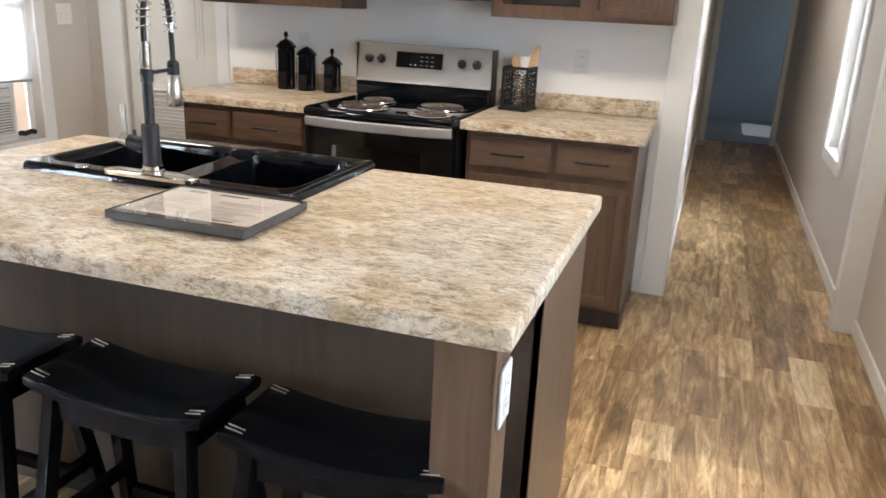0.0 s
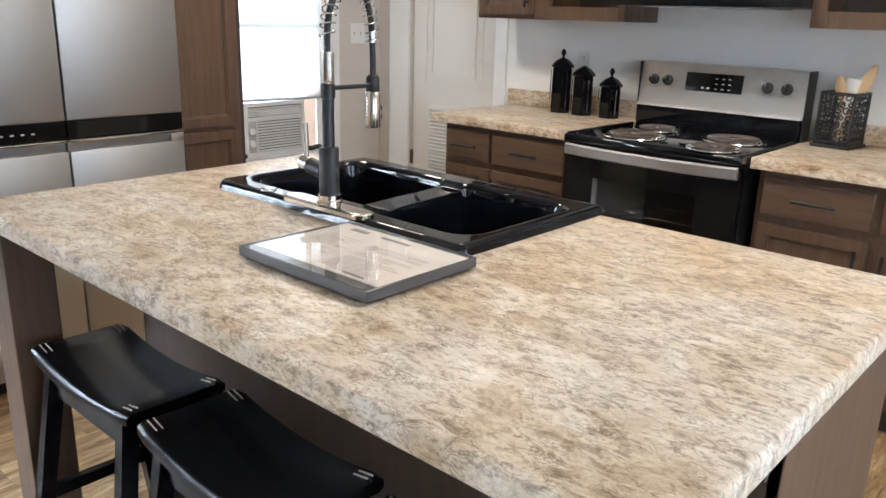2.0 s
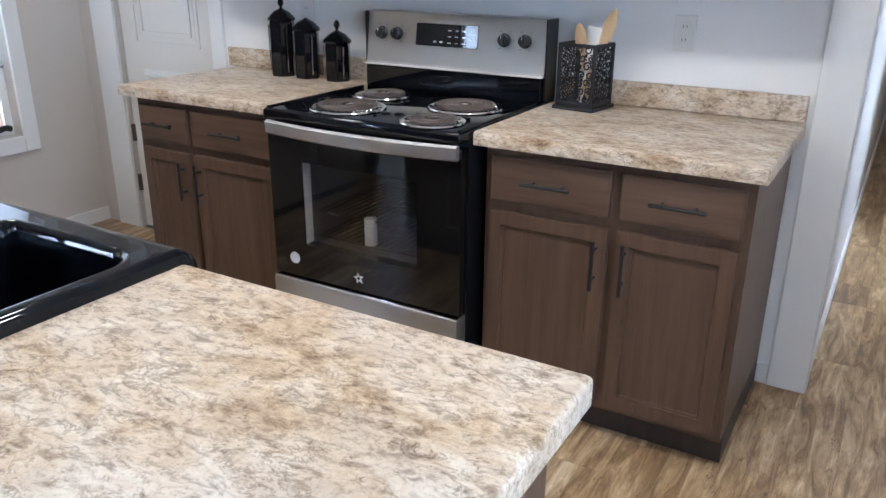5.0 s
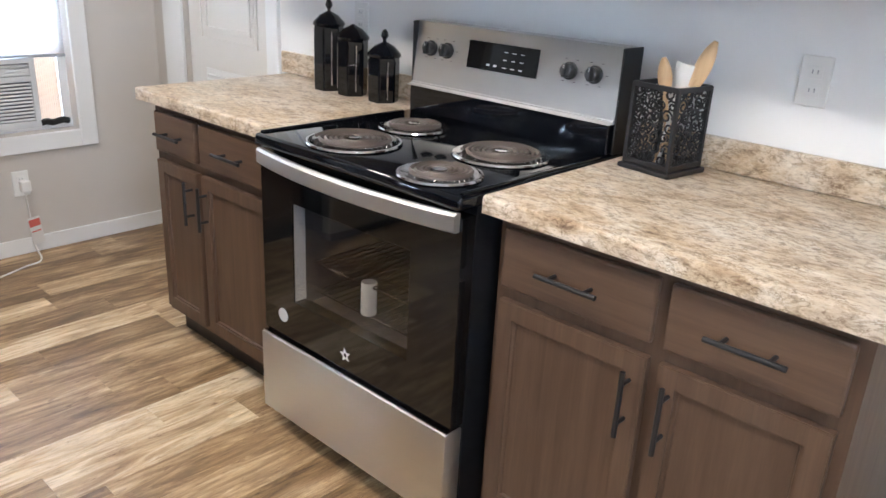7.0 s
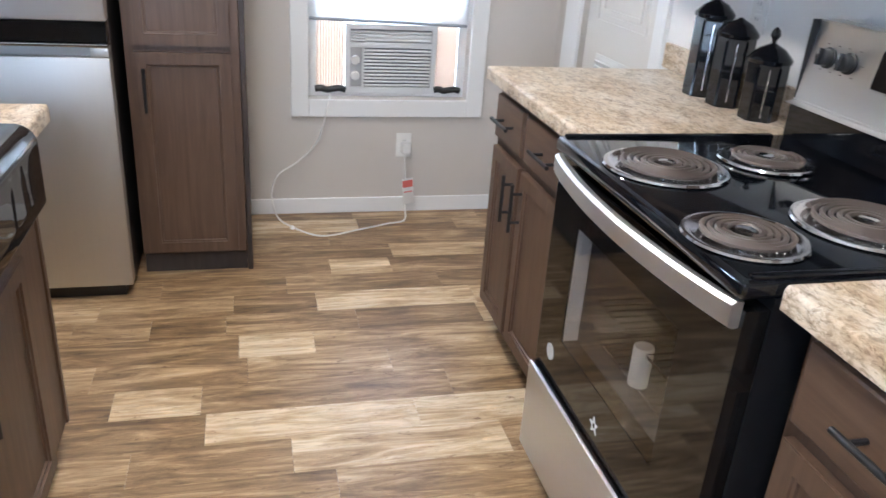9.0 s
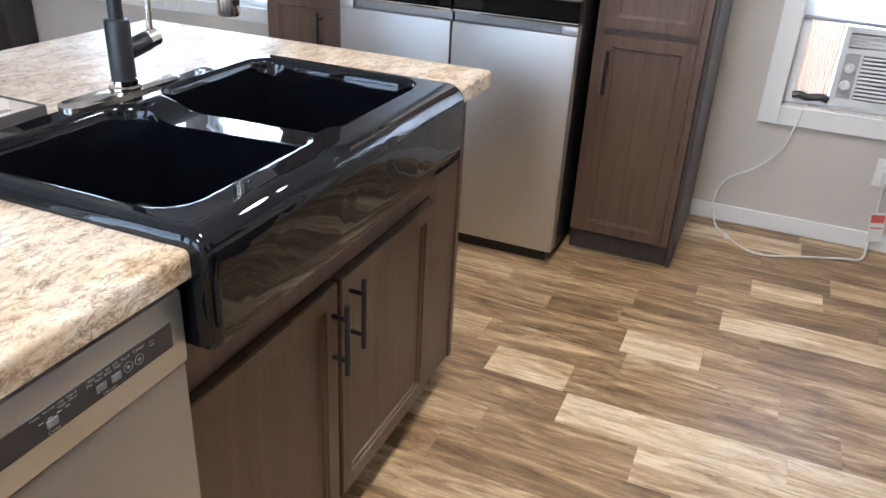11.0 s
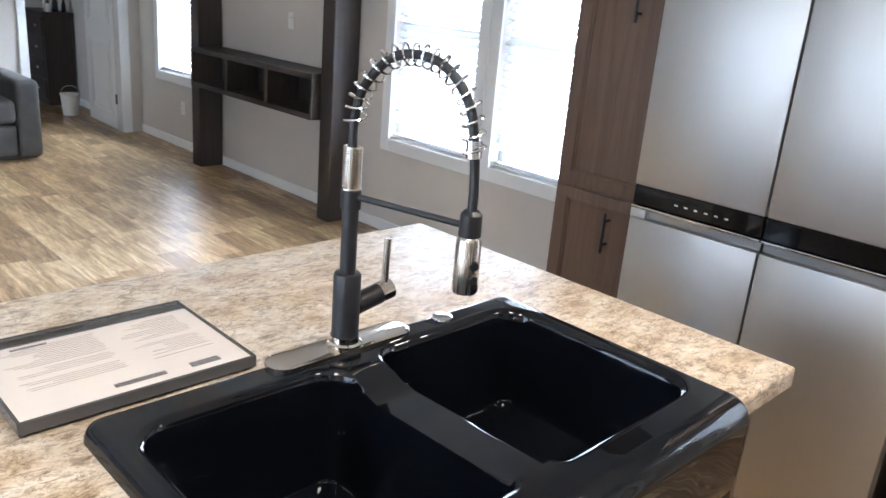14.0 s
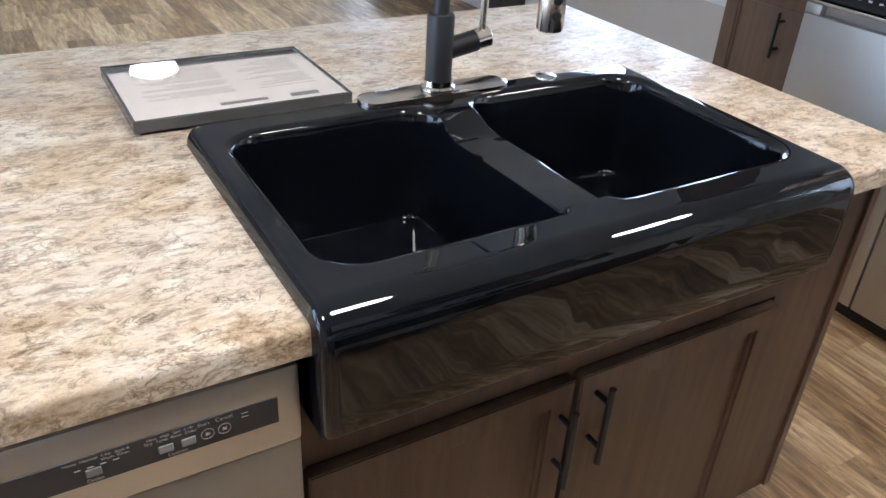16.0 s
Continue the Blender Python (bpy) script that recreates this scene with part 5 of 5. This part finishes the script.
part("backing_board", boxes((GX0 + 0.010, GX1 - 0.010, GY0 + 0.010, GY1 - 0.010, 0.9312, 0.9380), (GX0 + 0.0055, GX1 - 0.0055, GY0 + 0.0055, GY1 - 0.0055, 0.9381, 0.9510)), BLACK_PLASTIC, fs, "black backing board")
sheet = part("sheet", one(GX0 + 0.005, GX1 - 0.005, GY0 + 0.036, GY1 - 0.010, 0.9511, 0.9522), PAPER, fs, "cream printed sheet")
bm = bmesh.new()
rr = random.Random(11)
for col, (a, b) in enumerate(((GX0 + 0.03, GX0 + 0.15), (GX0 + 0.175, GX1 - 0.03))):
    for i in range(24):
        y = GY0 + 0.052 + i * 0.0062
        if rr.random() < 0.88:
            box(bm, a + rr.uniform(0, 0.01), b - rr.uniform(0.0, 0.06), y, y + 0.0012, 0.9523, 0.9526)
part("text_lines", bm, INK, sheet)
bm = bmesh.new()
box(bm, -1.13, -1.05, GY1 - 0.040, GY1 - 0.028, 0.9523, 0.9526)
box(bm, -1.22, -1.17, GY1 - 0.042, GY1 - 0.026, 0.9523, 0.9526)
box(bm, -1.02, -0.965, GY0 + 0.045, GY0 + 0.052, 0.9523, 0.9526)
part("headings", bm, INK_DARK, sheet)
cv = part("glass", one(GX0 + 0.004, GX1 - 0.004, GY0 + 0.004, GY1 - 0.004, 0.9540, 0.9558), CLEAR, fs)
cv.visible_shadow = False

# ---- dishwasher ----
dw = thing("dishwasher", (-0.645, 1.9, 0), "stainless built-in dishwasher with a dark control strip", "dishwasher")
DX0, DX1, DYF = -0.958, -0.345, 2.178
part("body", boxes((DX0 + 0.004, DX1 - 0.004, 1.58, DYF - 0.03, 0.09, 0.8780)), BLACK_SIDE, dw)
part("plinth", one(DX0 + 0.01, DX1 - 0.01, 2.06, 2.08, 0.0, 0.09), BLACK_PLASTIC, dw)
bm = bmesh.new()
box(bm, DX0, DX1, DYF - 0.03, DYF, 0.10, 0.764, bevel=0.004)
part("door", bm, STEEL, dw, "brushed steel door", True)
bm = bmesh.new()
box(bm, DX0, DX1, DYF - 0.03, DYF + 0.006, 0.768, 0.8800, bevel=0.006)
cp = part("control_fascia", bm, STEEL_H, dw, "brushed steel fascia", True)
part("control_strip", one(DX0 + 0.027, DX1 - 0.036, DYF + 0.004, DYF + 0.0075, 0.8070, 0.8440, 0.001), PANEL_GREY, cp, "dark control strip")
YT = DYF + 0.0082
face_n = pose(0, 0, 0, 90, 0, 180)


def strip(text, size, x, z, mat_=None):
    words(text, size, Matrix.Translation((x, YT, z)) @ face_n, mat_ or INK_LIGHT, cp)


strip("Start", 0.0068, -0.850, 0.8388)
strip("Cancel", 0.0068, -0.8715, 0.8388)
strip("Options", 0.0062, -0.8210, 0.8120)
strip("Cycles", 0.0062, -0.7400, 0.8120)
strip("Heavy  Normal  1-Hr  Soak &", 0.0052, -0.7450, 0.8400)
strip("Wash  Clean", 0.0052, -0.7620, 0.8350)
strip("Heat  High  Sani  4 Hr", 0.0052, -0.8160, 0.8400)
strip("Dry  Temp  Rinse  Delay", 0.0052, -0.8160, 0.8350)
KEY_GREY = paint_mat("grey_key", (0.22, 0.22, 0.225), 0.5, 0.05)
for x in (-0.8330, -0.8100, -0.7400):
    part("button", one(x - 0.0075, x + 0.0075, YT - 0.002, YT + 0.001, 0.8170, 0.8270, 0.001), KEY_GREY, cp)
for x in (-0.8530, -0.8710):
    bm = bmesh.new()
    tube(bm, [(x + 0.0068 * math.cos(a), YT, 0.8240 + 0.0068 * math.sin(a)) for a in (2 * math.pi * i / 24 for i in range(24))], 0.0003, 4, True)
    key = part("round_key", bm, INK_LIGHT, cp)
    bm = bmesh.new()
    if x > -0.86:
        prism(bm, [(-0.002, -0.0025), (0.003, 0), (-0.002, 0.0025)], 0.0, 0.0004, m=Matrix.Translation((x, YT, 0.8240)) @ face_n)
    else:
        for turn_ in (45, -45):
            box(bm, -0.003, 0.003, -0.0003, 0.0003, -0.0004, 0.0004, m=pose(x, YT, 0.8240, 0, turn_, 0))
    part("key_symbol", bm, INK_LIGHT, key)
for i in range(2):
    part("print_mark", one(-0.8975, -0.8900, YT - 0.0004, YT, 0.8362 - 0.005 * i, 0.8368 - 0.005 * i), INK_LIGHT, cp)
for i in range(4):
    part("print_mark", one(-0.7650 + 0.012 * i, -0.7590 + 0.012 * i, YT - 0.0004, YT, 0.8290, 0.8300), INK_LIGHT, cp)


# ---- saddle stools ----
def saddle_stool():
    s = thing("saddle_stool", (0, 0, 0), "black painted saddle-seat bar stool tucked under the island", "stool", "stools at the island")
    bm = bmesh.new()
    W, D, n = 0.235, 0.118, 16
    rings = []
    for i in range(n + 1):
        x = -W + 2 * W * i / n
        z = 0.588 + 0.027 * (x / W) ** 2
        r = 0.012
        pr = [(-D, -0.028), (-D, -r), (-D + 0.004, -0.004), (-D + r, 0.0), (0, -0.001), (D - r, 0.0), (D - 0.004, -0.004), (D, -r), (D, -0.028), (D - 0.01, -0.034), (-D + 0.01, -0.034)]
        k = 1.0 - (0.04 if i in (0, n) else 0.0)
        rings.append([bm.verts.new((x, y * k, z + h - (0.006 if i in (0, n) and h > -0.01 else 0))) for y, h in pr])
    for a, b in zip(rings, rings[1:]):
        for j in range(11):
            bm.faces.new((a[j], b[j], b[(j + 1) % 11], a[(j + 1) % 11]))
    bm.faces.new(rings[0])
    bm.faces.new(rings[-1][::-1])
    bmesh.ops.recalc_face_normals(bm, faces=bm.faces)
    seat = part("seat", bm, STOOL, s, "curved black saddle seat", True)
    for sx in (-1, 1):
        for sy in (-1, 1):
            bm = bmesh.new()
            for k in (0.0, 0.013):
                box(bm, -0.019, 0.019, -0.0012, 0.0012, -0.0010, 0.0016, m=pose(sx * 0.207, sy * (0.083 + k), 0.6092, 0, -sx * 11.5, 0))
            part("worn_tenon", bm, WEAR, seat, "worn bare wood marks")
    legs = {}
    for sx in (-1, 1):
        for sy in (-1, 1):
            a, b = Vector((sx * 0.175, sy * 0.082, 0.575)), Vector((sx * 0.222, sy * 0.168, 0.0))
            legs[sx, sy] = (a, b)
            bm = bmesh.new()
            h = 0.019
            lo = [bm.verts.new(b + Vector((u * h, v * h, 0))) for u, v in ((-1, -1), (1, -1), (1, 1), (-1, 1))]
            hi = [bm.verts.new(a + Vector((u * h, v * h, 0.010))) for u, v in ((-1, -1), (1, -1), (1, 1), (-1, 1))]
            for j in range(4):
                bm.faces.new((lo[j], lo[(j + 1) % 4], hi[(j + 1) % 4], hi[j]))
            bm.faces.new(lo[::-1])
            bm.faces.new(hi)
            bmesh.ops.bevel(bm, geom=[e for e in bm.edges if abs(e.verts[0].co.z - e.verts[1].co.z) > 0.3], offset=0.004, segments=2, affect="EDGES")
            part("leg", bm, STOOL, s)

    def between(p, q, z, hw, hh):
        (a, b), (c, d) = legs[p], legs[q]
        u, v = b.lerp(a, z / 0.575), d.lerp(c, z / 0.575)
        dirn = (v - u).normalized()
        bm = bmesh.new()
        side = dirn.cross(Vector((0, 0, 1))) * hw
        upv = Vector((0, 0, hh))
        e = [[bm.verts.new(w + s1 * side + s2 * upv) for s1, s2 in ((-1, -1), (1, -1), (1, 1), (-1, 1))] for w in (u, v)]
        for j in range(4):
            bm.faces.new((e[0][j], e[0][(j + 1) % 4], e[1][(j + 1) % 4], e[1][j]))
        bm.faces.new(e[0][::-1])
        bm.faces.new(e[1])
        bmesh.ops.recalc_face_normals(bm, faces=bm.faces)
        return bm
    for sy in (-1, 1):
        part("seat_rail", between((-1, sy), (1, sy), 0.535, 0.010, 0.028), STOOL, s)
        part("stretcher", between((-1, sy), (1, sy), 0.165, 0.011, 0.016), STOOL, s)
    for sx in (-1, 1):
        part("seat_rail", between((sx, -1), (sx, 1), 0.535, 0.010, 0.028), STOOL, s)
        part("stretcher", between((sx, -1), (sx, 1), 0.235, 0.011, 0.016), STOOL, s)
    return s


st = saddle_stool()
st.matrix_basis = pose(-1.640, 1.274, 0, 0, 0, 0)
copy_thing(st, pose(-1.127, 1.270, 0, 0, 0, -1.5))
copy_thing(st, pose(-0.606, 1.246, 0, 0, 0, 1))

# ---- living room ----
so = thing("recliner_sofa", (-1.62, -4.3, 0), "grey leather reclining sofa with three seats", "sofa")
SF, SBK = -3.87, -4.75
for x0, x1, in ((-2.70, -2.52), (-0.72, -0.54)):
    bm = bmesh.new()
    box(bm, x0, x1, SBK + 0.05, SF - 0.01, 0.03, 0.635, bevel=0.045, seg=4)
    part("arm", bm, LEATHER, so, "padded leather arm", True)
for i in range(3):
    x0, x1 = -2.515 + 0.598 * i, -2.515 + 0.598 * (i + 1) - 0.006
    for nm, sp, bv in (("seat_cushion", (x0, x1, SBK + 0.20, SF + 0.02, 0.30, 0.49), 0.05), ("footrest", (x0, x1, SF - 0.06, SF, 0.06, 0.295), 0.03)):
        bm = bmesh.new()
        box(bm, *sp, bevel=bv, seg=4)
        part(nm, bm, LEATHER, so, "", True)
    bm = bmesh.new()
    box(bm, x0, x1, -0.11, 0.11, 0.0, 0.30, bevel=0.055, seg=4, m=pose(0, SBK + 0.24, 0.45, 12, 0, 0))
    box(bm, x0, x1, -0.10, 0.10, 0.29, 0.56, bevel=0.06, seg=4, m=pose(0, SBK + 0.24, 0.45, 12, 0, 0))
    part("back_cushion", bm, LEATHER, so, "", True)
part("base", boxes((-2.66, -0.58, SBK + 0.06, SF - 0.07, 0.02, 0.30)), LEATHER, so)
part("back_frame", one(-2.64, -0.60, SBK, SBK + 0.12, 0.05, 0.95, 0.03, 3), LEATHER, so)

tv = thing("media_console", (WL, -2.4, 0), "dark brown built-in media wall with open shelf boxes", "media console")
for y0, y1 in ((-3.35, -3.22), (-1.58, -1.45)):
    part("pilaster", one(WL + 0.013, -3.685, y0, y1, 0.0, CEILING - 0.002, 0.004), WOOD_DARK, tv, "deep dark wooden upright")
BX0, BX1, BY0, BY1 = WL + 0.014, -3.615, -3.2195, -1.5805
w3 = (BY1 - BY0) / 3
part("shelf_board", one(BX0, BX1, BY0, BY1, 0.668, 0.705, 0.002), WOOD_DARK, tv)
part("shelf_board", one(BX0, BX1, BY0, BY1, 0.930, 0.968, 0.002), WOOD_DARK, tv)
part("back_board", one(BX0, BX0 + 0.012, BY0, BY1, 0.7055, 0.9295), CAB_IN, tv)
for i in range(4):
    y = BY0 + w3 * i
    part("divider", one(BX0 + 0.0125, BX1, max(BY0, y - 0.02), min(BY1, y + 0.02), 0.7055, 0.9295), WOOD_DARK, tv)
outlet(pose(WL + 0.001, -2.25, 1.25, 0, 0, 90), "white outlet high on the media wall")
outlet(pose(WL + 0.001, -3.93, 0.36, 0, 0, 90), "white outlet low on the living room wall")
outlet(pose(WL + 0.001, 0.33, 0.36, 0, 0, 90), "white outlet under the living room window")

wb = thing("waste_bin", (-3.60, -5.83, 0), "small white plastic waste bin by the open bedroom door", "waste bin")
bm = bmesh.new()
lathe(bm, [(0.075, 0.0), (0.092, 0.20), (0.098, 0.205), (0.098, 0.22), (0.088, 0.22), (0.072, 0.01)], (-3.60, -5.83, 0.0), seg=24, cap=False)
part("bucket", bm, PLASTIC, wb, "", True)
bm = bmesh.new()
tube(bm, [(-3.60 + 0.095 * math.cos(q3), -5.83, 0.215 + 0.085 * math.sin(q3)) for q3 in (math.pi * i / 14 for i in range(15))], 0.003, 6)
part("bail_handle", bm, PLASTIC, wb, "", True)

dr = thing("dresser", (-3.72, -6.78, 0), "dark brown wooden dresser standing in the bedroom", "dresser")
part("body", one(WL + 0.02, -3.585, -7.15, -6.42, 0.05, 0.955, 0.003), WOOD_DARK, dr)
part("plinth", one(WL + 0.03, -3.60, -7.13, -6.44, 0.0, 0.05), WOOD_DARK, dr)
part("top_board", one(WL + 0.014, -3.57, -7.165, -6.405, 0.956, 0.98, 0.004), WOOD_DARK, dr)
for i in range(4):
    d4 = part("drawer_front", one(-3.5845, -3.568, -7.13, -6.44, 0.075 + 0.219 * i, 0.275 + 0.219 * i, 0.004), WOOD_DARK, dr)
    for yk in (-6.98, -6.60):
        bm = bmesh.new()
        lathe(bm, [(0.007, 0.0), (0.007, 0.010), (0.015, 0.014), (0.015, 0.020), (0.008, 0.025)], (-3.569, yk, 0.175 + 0.219 * i), (1, 0, 0), 14)
        part("knob", bm, NICKEL, d4, "", True)
for x, y, q, h, mt, lab in ((-3.66, -6.47, 0.026, 0.12, PLASTIC, "small white jar on the dresser"), (-3.74, -6.50, 0.030, 0.17, BLACK_PLASTIC, "small dark bottle on the dresser"), (-3.82, -6.48, 0.022, 0.14, BLACK_PLASTIC, "small dark bottle on the dresser"), (-3.68, -6.62, 0.028, 0.20, NICKEL, "small silver bottle on the dresser")):
    bt = thing("bottle", (x, y, 0.98), lab, "bottle", "bottles on the dresser")
    bm = bmesh.new()
    lathe(bm, [(q * 0.9, 0.0), (q, 0.006), (q, h * 0.62), (q * 0.45, h * 0.76)], (x, y, 0.9805), seg=16)
    part("flask", bm, mt, bt, "", True)
    bm = bmesh.new()
    lathe(bm, [(q * 0.5, h * 0.76), (q * 0.5, h * 0.97), (q * 0.35, h)], (x, y, 0.9805), seg=14)
    part("cap", bm, BLACK_PLASTIC, bt, "", True)

# ---- ceiling lights ----
# the fourth, over the hallway, is added to brighten the floor there
for x, y in ((-2.75, 2.55), (-1.50, 2.55), (-0.25, 2.55), (0.33, 6.3)):
    c = thing("flush_light", (x, y, CEILING), "round warm white flush ceiling light, switched on", "ceiling light", "kitchen ceiling lights")
    bm = bmesh.new()
    lathe(bm, [(0.150, -0.001), (0.172, -0.001), (0.174, -0.008), (0.160, -0.014), (0.150, -0.004)], (x, y, CEILING), seg=32, cap=False)
    part("ring", bm, TRIM, c, "", True)
    bm = bmesh.new()
    lathe(bm, [(0.1495, -0.003), (0.001, -0.003)], (x, y, CEILING), seg=32, cap=False)
    part("diffuser", bm, LAMP_GLOW, c)
    la = new("flush_lamp", bpy.data.lights.new("flush_lamp", "AREA"))
    la.data.shape, la.data.size, la.data.energy, la.data.color = "DISK", 0.30, CAN if y < 5 else CAN * 0.5, (1.0, 0.865, 0.70)
    la.matrix_basis = pose(x, y, CEILING - 0.014)
dm = thing("dome_light", (-1.74, -2.9, CEILING), "white glass dome ceiling light, switched on", "ceiling light")
bm = bmesh.new()
lathe(bm, [(0.19, -0.001), (0.19, -0.02), (0.17, -0.03)], (-1.74, -2.9, CEILING), seg=36)
part("rim", bm, NICKEL, dm, "", True)
bm = bmesh.new()
lathe(bm, [(0.168, -0.028), (0.15, -0.07), (0.10, -0.10), (0.04, -0.112), (0.004, -0.113)], (-1.74, -2.9, CEILING), seg=36)
part("glass", bm, LAMP_GLOW, dm, "", True)
la = new("dome_lamp", bpy.data.lights.new("dome_lamp", "AREA"))
la.data.shape, la.data.size, la.data.energy, la.data.color = "DISK", 0.34, DOME, (1.0, 0.93, 0.84)
la.matrix_basis = pose(-1.74, -2.9, CEILING - 0.12)

# daylight lamp in an unseen, assumed opening, added to light the far room
la = new("unseen_window_light", bpy.data.lights.new("unseen_window_light", "AREA"))
la.data.shape, la.data.size, la.data.size_y, la.data.energy, la.data.color = "RECTANGLE", 1.1, 1.2, 6.0, (0.82, 0.91, 1.0)
la.matrix_basis = pose(1.70, 10.8, 1.35, 0, 90, 0)

# ---- plank floor ----
fl = tagged(part("floor", boxes((WL - 0.1, EAST + 0.1, SOUTH, NORTH + 1.0, -0.06, -0.0035), (-0.7, 1.7, NORTH + 1.0, 9.78, -0.06, -0.0035)), PANEL_GREY), "wood-look vinyl plank floor in mixed browns", "floor", kind="structure")
PW, GAP = 0.147, 0.0008
SIZES = (0.25, 0.46, 0.61, 0.76, 0.92)
shared = {}


def plank_mesh(length, pale):
    key = (round(length, 3), pale)
    if key not in shared:
        bm = bmesh.new()
        box(bm, -PW / 2 + GAP / 2, PW / 2 - GAP / 2, -length / 2 + GAP / 2, length / 2 - GAP / 2, -0.0034, 0.0)
        me = bpy.data.meshes.new("plank")
        bm.to_mesh(me)
        bm.free()
        me.materials.append(PLANK_PALE if pale else PLANK)
        shared[key] = me
    return shared[key]


FIXED = {-19: (2.567, 0.25), -23: (2.93, 0.25), -21: (2.849, 0.61), -17: (2.21, 0.25), -15: (2.71, 0.61), -2: (2.40, 0.25), 0: (3.155, 0.46), 2: (3.03, 0.46)}
rr = random.Random(21)
verts, faces, count = [], [], 0
for k in range(-28, 5):
    xc = 0.182 + PW * (k + 0.5)
    y = SOUTH + rr.uniform(-0.9, 0)
    end = 9.76 if xc > -0.2 else NORTH
    while y < end:
        ln = rr.choice(SIZES)
        pale = rr.random() < 0.08
        if k in FIXED:
            fy, fln = FIXED[k]
            if y < fy - 0.001 and y + ln > fy - 0.25:
                ln = fy - y
            elif abs(y - fy) < 0.002:
                ln, pale = fln, True
        if y + ln > end:
            ln = end - y
        if ln < 0.02:
            break
        if 0.9 < y + ln / 2 < 4.1 and -3.75 < xc < 0.95 and count < 300:
            ob = new("plank", plank_mesh(ln, pale))
            ob.parent = fl
            ob.matrix_basis = Matrix.Translation((xc, y + ln / 2, 0))
            count += 1
        else:
            b0 = len(verts)
            x0, x1, y0, y1 = xc - PW / 2 + GAP / 2, xc + PW / 2 - GAP / 2, y + GAP / 2, y + ln - GAP / 2
            verts += [(x0, y0, 0), (x1, y0, 0), (x1, y1, 0), (x0, y1, 0), (x0, y0, -0.0034), (x1, y0, -0.0034), (x1, y1, -0.0034), (x0, y1, -0.0034)]
            faces += [(b0, b0 + 1, b0 + 2, b0 + 3)] + [(b0 + 4 + i, b0 + 4 + (i + 1) % 4, b0 + (i + 1) % 4, b0 + i) for i in range(4)]
        y += ln
me = bpy.data.meshes.new("far_planks")
me.from_pydata(verts, [], faces)
me.materials.append(PLANK_FAR)
fp = new("far_planks", me)
fp.parent = fl
tagged(fp, "further vinyl planks", kind="stuff")
